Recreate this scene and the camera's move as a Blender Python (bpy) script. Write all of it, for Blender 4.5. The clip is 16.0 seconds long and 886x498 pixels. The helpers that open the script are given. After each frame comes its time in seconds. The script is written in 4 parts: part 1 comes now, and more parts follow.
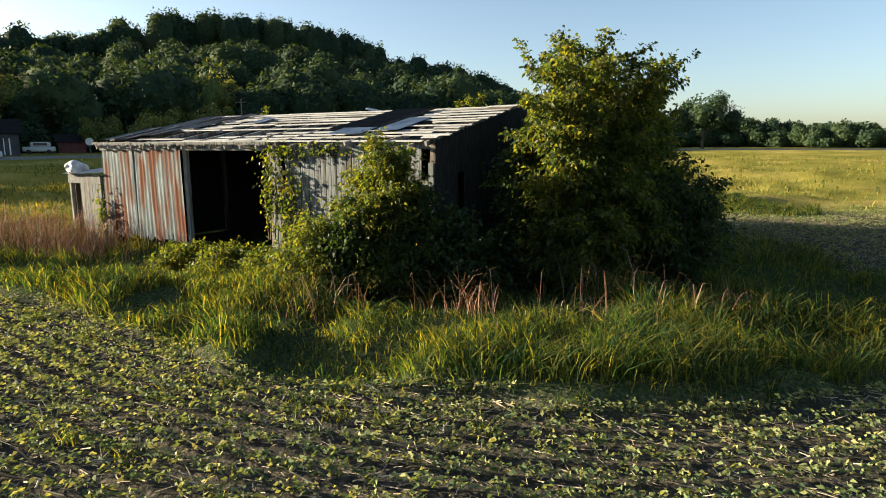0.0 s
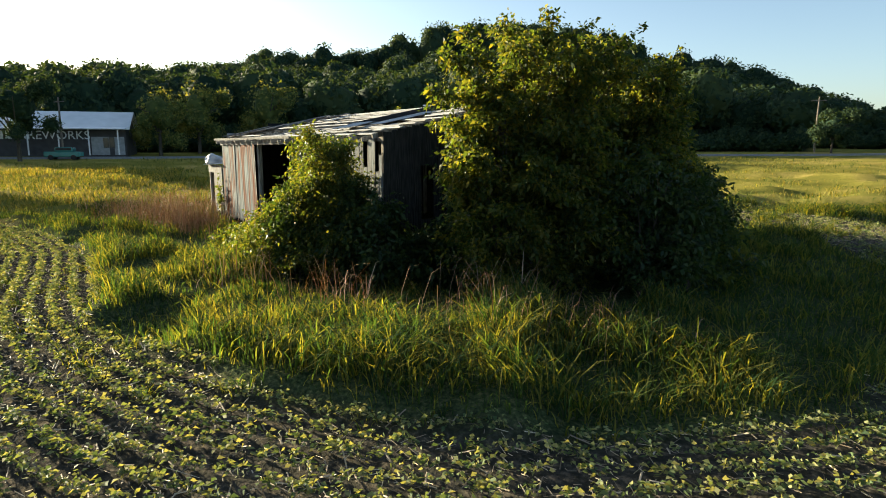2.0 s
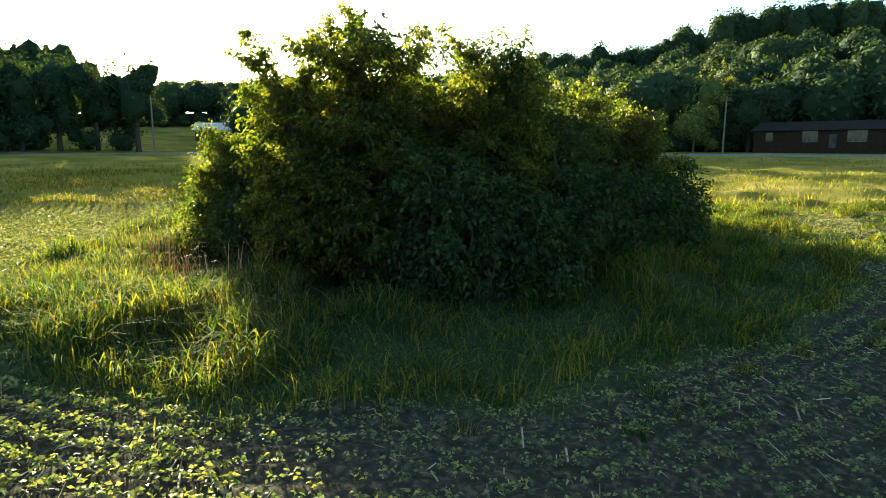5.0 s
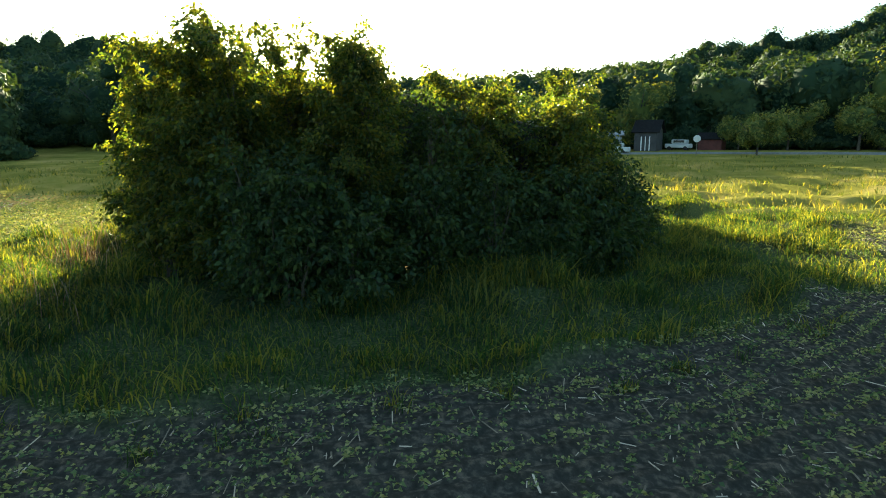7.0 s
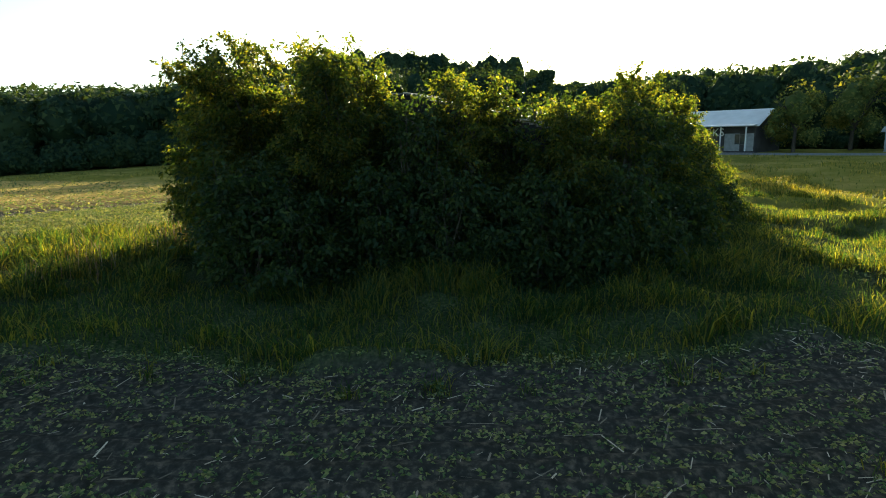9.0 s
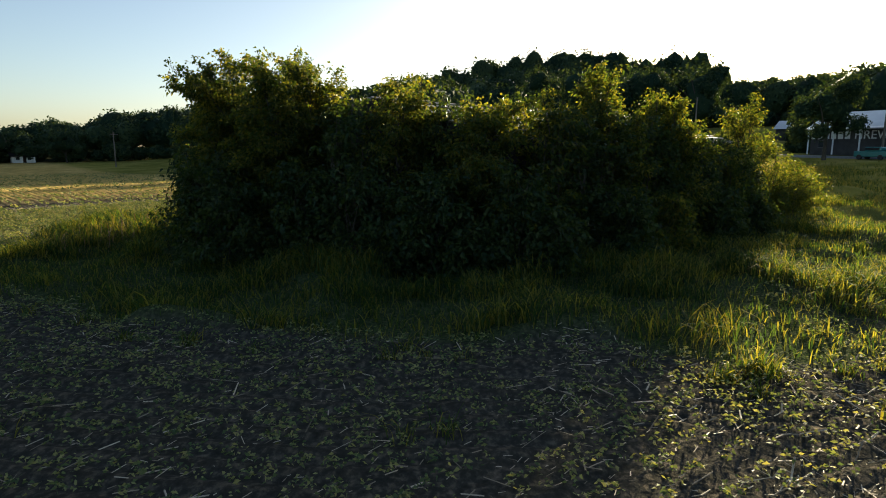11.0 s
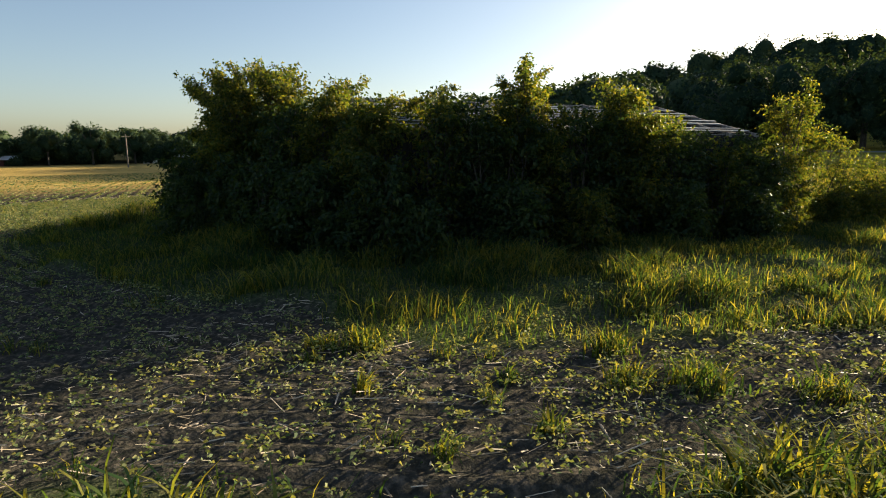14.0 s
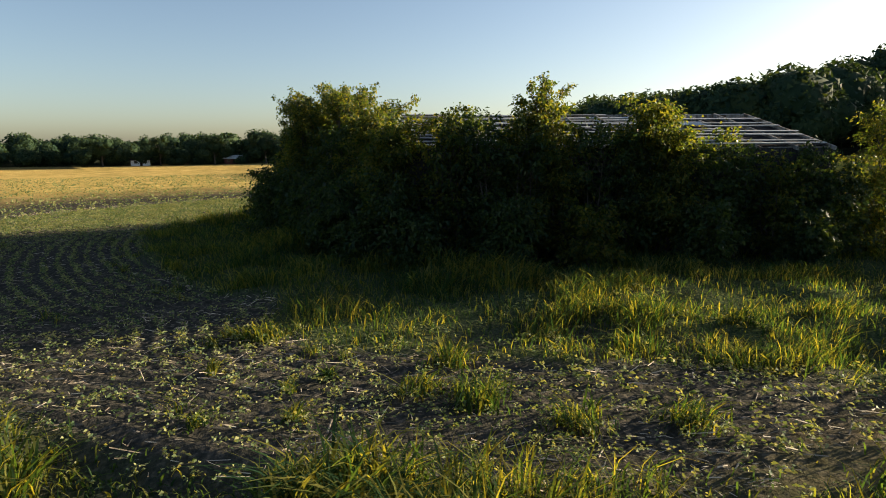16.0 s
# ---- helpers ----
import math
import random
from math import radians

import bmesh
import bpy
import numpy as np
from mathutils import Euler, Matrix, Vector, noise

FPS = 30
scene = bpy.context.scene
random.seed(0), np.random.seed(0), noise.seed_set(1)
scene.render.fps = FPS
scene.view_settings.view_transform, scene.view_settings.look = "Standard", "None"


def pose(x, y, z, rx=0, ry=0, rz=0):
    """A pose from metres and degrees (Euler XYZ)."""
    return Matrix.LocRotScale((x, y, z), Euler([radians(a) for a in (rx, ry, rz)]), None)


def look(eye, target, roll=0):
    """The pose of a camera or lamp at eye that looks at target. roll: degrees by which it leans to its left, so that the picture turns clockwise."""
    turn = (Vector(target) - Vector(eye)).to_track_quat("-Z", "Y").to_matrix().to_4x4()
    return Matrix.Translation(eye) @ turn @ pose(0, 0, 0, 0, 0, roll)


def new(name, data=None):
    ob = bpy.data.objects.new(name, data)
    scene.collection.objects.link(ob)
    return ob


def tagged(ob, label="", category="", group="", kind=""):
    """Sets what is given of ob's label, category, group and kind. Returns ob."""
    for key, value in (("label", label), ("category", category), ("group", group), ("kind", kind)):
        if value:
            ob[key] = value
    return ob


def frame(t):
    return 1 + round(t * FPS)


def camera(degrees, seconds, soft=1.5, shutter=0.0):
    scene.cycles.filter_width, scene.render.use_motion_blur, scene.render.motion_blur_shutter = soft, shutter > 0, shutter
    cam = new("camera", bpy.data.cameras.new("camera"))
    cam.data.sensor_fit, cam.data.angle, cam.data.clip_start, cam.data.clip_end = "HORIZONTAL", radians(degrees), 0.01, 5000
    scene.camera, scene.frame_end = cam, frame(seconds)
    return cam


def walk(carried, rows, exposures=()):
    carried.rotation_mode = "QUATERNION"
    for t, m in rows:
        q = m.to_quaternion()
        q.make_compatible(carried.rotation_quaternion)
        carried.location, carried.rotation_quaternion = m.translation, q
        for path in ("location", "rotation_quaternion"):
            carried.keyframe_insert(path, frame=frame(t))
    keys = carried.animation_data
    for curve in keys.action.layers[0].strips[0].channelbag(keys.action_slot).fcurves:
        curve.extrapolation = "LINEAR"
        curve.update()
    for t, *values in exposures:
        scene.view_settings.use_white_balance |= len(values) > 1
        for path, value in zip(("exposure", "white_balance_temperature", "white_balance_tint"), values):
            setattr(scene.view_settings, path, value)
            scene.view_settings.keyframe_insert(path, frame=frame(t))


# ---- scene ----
cam = camera(72.0, 16.0, soft=1.0)
PATH = [
    (0.0, 0.015, 0.019, 3.603, -9.65, -0.24, 0.75),
    (0.5, 1.915, 0.384, 3.513, -9.50, -0.07, 1.59),
    (1.0, 3.857, 0.774, 3.441, -9.44, -0.00, 4.65),
    (1.5, 5.763, 1.247, 3.402, -9.48, -0.02, 13.74),
    (2.0, 7.477, 1.815, 3.344, -9.39, -0.05, 25.01),
    (2.5, 9.120, 2.517, 3.303, -9.36, -0.00, 28.74),
    (3.0, 10.705, 3.366, 3.282, -9.30, 0.09, 29.73),
    (3.5, 12.212, 4.370, 3.262, -9.33, 0.03, 33.41),
    (4.0, 13.584, 5.519, 3.246, -9.38, 0.03, 42.76),
    (4.5, 14.818, 6.828, 3.231, -9.37, 0.07, 49.87),
    (5.0, 15.943, 8.218, 3.207, -9.33, 0.01, 51.60),
    (5.2, 16.336, 8.795, 3.190, -9.29, -0.03, 52.05),
    (7.3, 19.261, 15.518, 3.252, -9.65, 0.05, 70.89),
    (7.5, 19.485, 16.201, 3.264, -9.66, 0.04, 74.28),
    (8.0, 19.964, 17.897, 3.293, -9.66, 0.01, 81.88),
    (8.5, 20.308, 19.644, 3.344, -9.78, -0.10, 87.71),
    (9.0, 20.474, 21.400, 3.318, -9.60, -0.19, 91.53),
    (9.2, 20.520, 22.103, 3.300, -9.51, -0.20, 92.43),
    (11.3, 20.592, 29.163, 3.247, -9.47, 0.13, 113.10),
    (11.5, 20.484, 29.755, 3.266, -9.49, 0.08, 116.39),
    (12.0, 20.051, 31.196, 3.270, -9.58, -0.04, 121.23),
    (12.5, 19.499, 32.603, 3.221, -9.51, -0.07, 123.58),
    (13.0, 18.870, 33.951, 3.144, -9.38, -0.15, 125.03),
    (13.5, 18.175, 35.261, 3.087, -9.38, -0.09, 126.64),
    (14.0, 17.435, 36.557, 3.043, -9.38, -0.06, 128.72),
    (14.5, 16.665, 37.814, 3.014, -9.47, -0.03, 133.00),
    (15.0, 15.885, 38.996, 3.124, -9.56, -0.12, 138.03),
    (15.5, 15.147, 40.082, 3.421, -9.50, -0.15, 142.25),
    (16.0, 14.425, 41.074, 3.609, -9.58, -0.31, 146.61),
]
walk(cam, [(t, pose(x, y, z, 0, 0, yaw) @ pose(0, 0, 0, 90 + pitch) @ pose(0, 0, 0, 0, 0, roll)) for t, x, y, z, pitch, roll, yaw in PATH],
     exposures=[(0.0, 2.12, 6500, 9), (2.5, 2.22, 6500, 3), (4.0, 2.58, 6500, -7), (5.0, 2.88, 6500, -11), (7.4, 2.98, 6500, -11), (9.0, 2.34, 6500, -7), (11.5, 1.7, 6500, 9), (16.0, 1.72, 6500, 11)])

# world and sun: a low evening sun over the wooded hill
SUN_YAW, SUN_ELEV = 79.2, 10.6
world = bpy.data.worlds.new("sky")
scene.world = world
world.use_nodes = True
wn = world.node_tree.nodes
sky = wn.new("ShaderNodeTexSky")
sky.sky_type, sky.sun_disc = "NISHITA", False
sky.sun_elevation, sky.sun_rotation = radians(SUN_ELEV), radians(-SUN_YAW)
sky.air_density, sky.dust_density, sky.ozone_density = 0.8, 1.3, 1.3
soft_sky = wn.new("ShaderNodeHueSaturation")
soft_sky.inputs["Saturation"].default_value = 0.95
world.node_tree.links.new(sky.outputs[0], soft_sky.inputs["Color"])
world.node_tree.links.new(soft_sky.outputs[0], wn["Background"].inputs[0])
wn["Background"].inputs[1].default_value = 0.061
lamp = bpy.data.lights.new("sun", "SUN")
lamp.energy, lamp.angle, lamp.color = 5.0, radians(0.6), (1.0, 0.84, 0.57)
sun = new("sun", lamp)
to_sun = Vector((-math.sin(radians(SUN_YAW)) * math.cos(radians(SUN_ELEV)), math.cos(radians(SUN_YAW)) * math.cos(radians(SUN_ELEV)), math.sin(radians(SUN_ELEV))))
sun.matrix_world = look(to_sun * 100, (0, 0, 0))


# ---- materials ----
def material(name, colors, scale=3.0, rough=0.8, bump=0.0, bump_scale=None, metal=0.0, stretch=(1, 1, 1), detail=6.0, stain=None, stain_scale=0.6, stain_at=0.55, island=False, through_light=0.0, spec=0.4, coords="Object", bump_deep=0.02, glow=(2.0, 1.62, 0.38)):
    """A surface with a fine mottle between colors, larger stains and a fine relief; leaves let light through."""
    m = bpy.data.materials.new(name)
    m.use_nodes = True
    n, l = m.node_tree.nodes, m.node_tree.links
    bsdf, out = n["Principled BSDF"], n["Material Output"]
    tc = n.new("ShaderNodeTexCoord")
    mp = n.new("ShaderNodeMapping")
    mp.inputs["Scale"].default_value = stretch
    l.new(tc.outputs[coords], mp.inputs[0])
    tex = n.new("ShaderNodeTexNoise")
    tex.inputs["Scale"].default_value, tex.inputs["Detail"].default_value = scale, detail
    l.new(mp.outputs[0], tex.inputs["Vector"])
    ramp = n.new("ShaderNodeValToRGB")
    e = ramp.color_ramp.elements
    e[0].position, e[1].position = 0.3, 0.7
    e[0].color, e[1].color = (*colors[0], 1), (*colors[-1], 1)
    for i, c in enumerate(colors[1:-1]):
        k = e.new(0.3 + 0.4 * (i + 1) / (len(colors) - 1))
        k.color = (*c, 1)
    if island:
        geo = n.new("ShaderNodeNewGeometry")
        mixf = n.new("ShaderNodeMath")
        mixf.operation = "MULTIPLY_ADD"
        l.new(geo.outputs["Random Per Island"], mixf.inputs[0])
        mixf.inputs[1].default_value = 0.5
        half = n.new("ShaderNodeMath")
        half.operation = "MULTIPLY"
        l.new(tex.outputs["Fac"], half.inputs[0])
        half.inputs[1].default_value = 0.5
        l.new(half.outputs[0], mixf.inputs[2])
        l.new(mixf.outputs[0], ramp.inputs[0])
    else:
        l.new(tex.outputs["Fac"], ramp.inputs[0])
    color = ramp.outputs[0]
    if stain:
        t2 = n.new("ShaderNodeTexNoise")
        t2.inputs["Scale"].default_value, t2.inputs["Detail"].default_value = stain_scale, 5.0
        l.new(mp.outputs[0], t2.inputs["Vector"])
        r2 = n.new("ShaderNodeValToRGB")
        r2.color_ramp.elements[0].position, r2.color_ramp.elements[1].position = stain_at - 0.06, stain_at + 0.08
        l.new(t2.outputs["Fac"], r2.inputs[0])
        mix = n.new("ShaderNodeMix")
        mix.data_type = "RGBA"
        l.new(r2.outputs[0], mix.inputs[0])
        l.new(color, mix.inputs[6])
        mix.inputs[7].default_value = (*stain, 1)
        color = mix.outputs[2]
    l.new(color, bsdf.inputs["Base Color"])
    bsdf.inputs["Roughness"].default_value, bsdf.inputs["Metallic"].default_value = rough, metal
    bsdf.inputs["Specular IOR Level"].default_value = spec
    if bump:
        b = n.new("ShaderNodeBump")
        b.inputs["Strength"].default_value, b.inputs["Distance"].default_value = bump, bump_deep
        tb = n.new("ShaderNodeTexNoise")
        tb.inputs["Scale"].default_value, tb.inputs["Detail"].default_value = bump_scale or scale * 3, 6.0
        l.new(mp.outputs[0], tb.inputs["Vector"])
        l.new(tb.outputs["Fac"], b.inputs["Height"])
        l.new(b.outputs[0], bsdf.inputs["Normal"])
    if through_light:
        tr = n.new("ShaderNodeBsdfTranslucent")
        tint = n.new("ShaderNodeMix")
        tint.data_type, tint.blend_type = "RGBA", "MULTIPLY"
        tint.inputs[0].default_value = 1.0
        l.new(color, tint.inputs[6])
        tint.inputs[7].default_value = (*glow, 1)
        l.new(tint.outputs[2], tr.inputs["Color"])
        ms = n.new("ShaderNodeMixShader")
        ms.inputs[0].default_value = through_light
        l.new(bsdf.outputs[0], ms.inputs[1])
        l.new(tr.outputs[0], ms.inputs[2])
        l.new(ms.outputs[0], out.inputs["Surface"])
    return m


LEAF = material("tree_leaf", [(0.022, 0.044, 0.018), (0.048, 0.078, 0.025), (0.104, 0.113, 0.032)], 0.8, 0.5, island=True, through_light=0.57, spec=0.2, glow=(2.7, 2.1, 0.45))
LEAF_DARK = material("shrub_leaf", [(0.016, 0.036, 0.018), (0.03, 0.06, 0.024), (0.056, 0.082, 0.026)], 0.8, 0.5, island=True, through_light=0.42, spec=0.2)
VINE = material("vine_leaf", [(0.027, 0.053, 0.02), (0.058, 0.09, 0.026), (0.112, 0.12, 0.034)], 1.2, 0.5, island=True, through_light=0.53, spec=0.2, glow=(2.4, 1.9, 0.44))
# far foliage with hillside shade and bluish haze put into the colour
FOREST_SHADE = material("shaded_hazy_leaf", [(0.017, 0.038, 0.024), (0.03, 0.056, 0.03), (0.054, 0.08, 0.036)], 0.12, 0.8, island=True, through_light=0.2, spec=0.1)
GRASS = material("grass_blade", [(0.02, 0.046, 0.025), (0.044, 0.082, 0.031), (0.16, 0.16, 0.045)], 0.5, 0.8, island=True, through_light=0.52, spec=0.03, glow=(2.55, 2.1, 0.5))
MEADOW = material("meadow_blade", [(0.05, 0.085, 0.026), (0.13, 0.15, 0.04), (0.28, 0.24, 0.065)], 0.08, 0.75, island=True, through_light=0.35, spec=0.04, glow=(2.0, 1.6, 0.5))
DRY = material("dry_stalk", [(0.17, 0.085, 0.055), (0.29, 0.165, 0.11), (0.4, 0.28, 0.2)], 1.5, 0.75, island=True, through_light=0.06, spec=0.15)
CROP = material("seedling_leaf", [(0.07, 0.112, 0.056), (0.15, 0.19, 0.085), (0.285, 0.285, 0.13)], 0.7, 0.65, island=True, through_light=0.3, spec=0.1, glow=(1.7, 1.45, 0.5))
STRAW = material("straw", [(0.15, 0.12, 0.08), (0.33, 0.26, 0.18), (0.58, 0.48, 0.35)], 2.0, 0.7, island=True)
BARK = material("bark", [(0.035, 0.03, 0.024), (0.085, 0.072, 0.056)], 6.0, 0.9, bump=0.6, stretch=(1, 1, 0.25))
# grey boards with the shade of gables and interior put into the colour
WOOD_SHADE = material("shade_dark_boards", [(0.016, 0.017, 0.017), (0.032, 0.033, 0.033), (0.055, 0.055, 0.054)], 5.0, 0.85, bump=0.4, stretch=(6, 6, 0.5), spec=0.05)
WOOD_GREY = material("grey_bleached_boards", [(0.09, 0.095, 0.1), (0.16, 0.165, 0.17), (0.24, 0.245, 0.25)], 5.0, 0.8, bump=0.3, stretch=(5, 5, 0.5), stain=(0.13, 0.12, 0.11), stain_scale=1.2, spec=0.05)
WOOD = material("weathered_wood", [(0.14, 0.13, 0.12), (0.26, 0.245, 0.225), (0.36, 0.34, 0.31)], 5.0, 0.8, bump=0.4, stretch=(6, 6, 0.5), stain=(0.09, 0.075, 0.06), stain_scale=0.8, spec=0.05)
LATH = material("sunbleached_lath", [(0.26, 0.265, 0.27), (0.4, 0.405, 0.41), (0.54, 0.54, 0.54)], 4.0, 0.75, bump=0.3, stretch=(0.5, 6, 6), stain=(0.12, 0.1, 0.08), stain_scale=0.5, stain_at=0.6, spec=0.05)
RUST = material("rusted_galvanised_sheet", [(0.075, 0.092, 0.102), (0.125, 0.148, 0.16), (0.2, 0.23, 0.245)], 3.0, 0.8, bump=0.2, stretch=(2.2, 2.2, 0.35), stain=(0.105, 0.042, 0.026), stain_scale=1.3, stain_at=0.5, spec=0.03)
TIN = material("dull_galvanised_sheet", [(0.3, 0.32, 0.34), (0.44, 0.46, 0.48), (0.56, 0.57, 0.58)], 2.5, 0.5, bump=0.15, metal=0.25, stain=(0.2, 0.12, 0.08), stain_scale=0.8, stain_at=0.64)
OLDTIN = material("dark_weathered_sheet", [(0.05, 0.058, 0.06), (0.09, 0.1, 0.1), (0.14, 0.15, 0.15)], 2.0, 0.6, bump=0.2, metal=0.1, stain=(0.07, 0.045, 0.03), stain_scale=0.7)
TAR = material("dark_roofing_sheet", [(0.018, 0.018, 0.018), (0.04, 0.038, 0.036)], 4.0, 0.95, bump=0.3, spec=0.05)
WHITEWASH = material("flaking_white_paint", [(0.09, 0.1, 0.108), (0.155, 0.17, 0.18), (0.25, 0.265, 0.275)], 6.0, 0.8, bump=0.3, stretch=(5, 5, 0.3), stain=(0.07, 0.065, 0.06), stain_scale=1.6, stain_at=0.56, spec=0.03)
WHITE = material("white_paint", [(0.66, 0.66, 0.65), (0.8, 0.8, 0.79)], 2.0, 0.6)
# white paint dimmed to grey, the shade of trees put into the colour
WHITE_SHADE = material("shade_dimmed_white", [(0.22, 0.23, 0.235), (0.32, 0.33, 0.335)], 2.0, 0.7)
ROOF_WHITE = material("pale_metal_roof", [(0.55, 0.58, 0.6), (0.7, 0.72, 0.74)], 0.5, 0.45, metal=0.1)
DARKWALL = material("dark_painted_boards", [(0.03, 0.03, 0.032), (0.06, 0.058, 0.06)], 1.0, 0.7)
# brown brick, darkened so that its colour holds the hill's shade
BRICK_SHADE = material("shaded_brown_brick", [(0.022, 0.016, 0.014), (0.04, 0.028, 0.024)], 2.0, 1.0, spec=0.02)
REDWALL = material("red_barn_paint", [(0.07, 0.022, 0.02), (0.12, 0.035, 0.03)], 1.5, 0.75)
# grey shingle, likewise darkened to stand for the hill's shade
SHINGLE_SHADE = material("shaded_grey_shingle", [(0.01, 0.01, 0.011), (0.02, 0.02, 0.021)], 3.0, 0.95, spec=0.1)
GLASS = material("window_glass", [(0.02, 0.025, 0.03), (0.04, 0.05, 0.055)], 1.0, 0.08, spec=0.6)
RUBBER = material("tyre_rubber", [(0.015, 0.015, 0.016), (0.03, 0.03, 0.03)], 8.0, 0.8)
CAR_TEAL = material("teal_car_paint", [(0.03, 0.16, 0.16), (0.04, 0.2, 0.19)], 1.0, 0.25, spec=0.6)
CAR_WHITE = material("white_car_paint", [(0.42, 0.44, 0.45), (0.5, 0.51, 0.52)], 1.0, 0.3, spec=0.5)
ASPHALT = material("asphalt", [(0.12, 0.12, 0.12), (0.19, 0.19, 0.185)], 3.0, 0.85)
POLE = material("utility_pole_wood", [(0.12, 0.1, 0.08), (0.2, 0.17, 0.14)], 4.0, 0.85, stretch=(4, 4, 0.3))


def ground_material():
    """Tilled soil in rows, litter and grassy earth, blended by the sheet's own crop and row measures; far ground is
    coloured as sunlit.
    """
    m = bpy.data.materials.new("field_earth")
    m.use_nodes = True
    n, l = m.node_tree.nodes, m.node_tree.links
    bsdf = n["Principled BSDF"]
    tc = n.new("ShaderNodeTexCoord")

    def tex(scale, detail=8.0, rough=0.6):
        t = n.new("ShaderNodeTexNoise")
        t.inputs["Scale"].default_value, t.inputs["Detail"].default_value, t.inputs["Roughness"].default_value = scale, detail, rough
        l.new(tc.outputs["Object"], t.inputs["Vector"])
        return t.outputs["Fac"]

    def ramp(fac, stops):
        r = n.new("ShaderNodeValToRGB")
        e = r.color_ramp.elements
        e[0].position, e[0].color = stops[0][0], (*stops[0][1], 1)
        e[1].position, e[1].color = stops[-1][0], (*stops[-1][1], 1)
        for p, c in stops[1:-1]:
            e.new(p).color = (*c, 1)
        l.new(fac, r.inputs[0])
        return r.outputs[0]

    def mix(fac, a, b):
        x = n.new("ShaderNodeMix")
        x.data_type = "RGBA"
        l.new(fac, x.inputs[0])
        l.new(a, x.inputs[6])
        l.new(b, x.inputs[7])
        return x.outputs[2]

    def attr(name):
        a = n.new("ShaderNodeAttribute")
        a.attribute_name = name
        return a.outputs["Fac"]

    def calc(op, a, b=None, c=None):
        x = n.new("ShaderNodeMath")
        x.operation = op
        for i, v in enumerate((a, b, c)):
            if v is None:
                continue
            if isinstance(v, (int, float)):
                x.inputs[i].default_value = v
            else:
                l.new(v, x.inputs[i])
        return x.outputs[0]

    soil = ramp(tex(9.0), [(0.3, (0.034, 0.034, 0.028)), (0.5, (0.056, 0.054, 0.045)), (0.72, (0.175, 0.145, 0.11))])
    # field and meadow: low golden sunlight is put into these far ground colours
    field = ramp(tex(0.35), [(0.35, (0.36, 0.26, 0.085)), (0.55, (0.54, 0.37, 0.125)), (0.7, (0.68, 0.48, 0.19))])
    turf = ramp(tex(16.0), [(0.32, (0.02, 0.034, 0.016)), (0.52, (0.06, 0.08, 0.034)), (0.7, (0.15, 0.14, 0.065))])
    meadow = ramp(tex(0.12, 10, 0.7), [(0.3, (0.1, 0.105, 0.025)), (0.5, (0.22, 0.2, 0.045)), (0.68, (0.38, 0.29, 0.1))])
    row = calc("SINE", calc("MULTIPLY", attr("row"), 2 * math.pi / ROW))
    green = calc("MULTIPLY", calc("MULTIPLY_ADD", row, 0.5, 0.5), calc("GREATER_THAN", tex(4.0), 0.44))
    leafy = n.new("ShaderNodeRGB")
    leafy.outputs[0].default_value = (0.09, 0.12, 0.028, 1)
    # blends with distance from plain soil and turf to the sun-brightened colours
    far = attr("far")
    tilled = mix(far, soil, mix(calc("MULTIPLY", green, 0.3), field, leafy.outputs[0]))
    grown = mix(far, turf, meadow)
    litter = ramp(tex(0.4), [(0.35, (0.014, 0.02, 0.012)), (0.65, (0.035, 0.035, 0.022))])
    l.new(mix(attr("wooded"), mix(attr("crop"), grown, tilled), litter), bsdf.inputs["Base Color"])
    bsdf.inputs["Roughness"].default_value = 0.9
    bsdf.inputs["Specular IOR Level"].default_value = 0.0
    b = n.new("ShaderNodeBump")
    b.inputs["Strength"].default_value, b.inputs["Distance"].default_value = 1.0, 0.1
    l.new(calc("ADD", tex(7.0), calc("MULTIPLY", calc("MULTIPLY", row, attr("crop")), 0.25)), b.inputs["Height"])
    l.new(b.outputs[0], bsdf.inputs["Normal"])
    return m


# ---- plan of the ground ----
ROW = 0.4
RNG = np.random.default_rng(7)
CENTRE = (4.0, 20.0)
# the overgrown island: the crop's inner edge runs round it
ISLAND = np.array([(-60, 22), (-24, 18.2), (-16, 16.6), (-11.2, 14.6), (-7.6, 12.2), (-5.0, 10.4), (-3.2, 9.4), (-0.8, 8.5), (1.6, 8.05), (4.0, 8.15), (5.9, 8.75), (7.75, 9.7), (9.3, 11.0), (10.4, 12.6), (11.1, 14.2), (11.6, 16.2), (11.8, 19), (11.7, 21.8), (11.3, 24), (10.6, 26), (10.2, 28),
                   (10.5, 29.4), (10.4, 30.8), (9.6, 32.2), (8.3, 33.4), (6.6, 34.8), (4.6, 36.6), (3.0, 38.4), (3.6, 39.6), (6.2, 38.8), (8.4, 37.6), (10.8, 36.2), (12.3, 35.0), (13.6, 33.7), (14.4, 32.3), (15.4, 31.1), (17.5, 29.9), (19.5, 31.5), (30, 34), (30, 90), (-60, 90)], float)


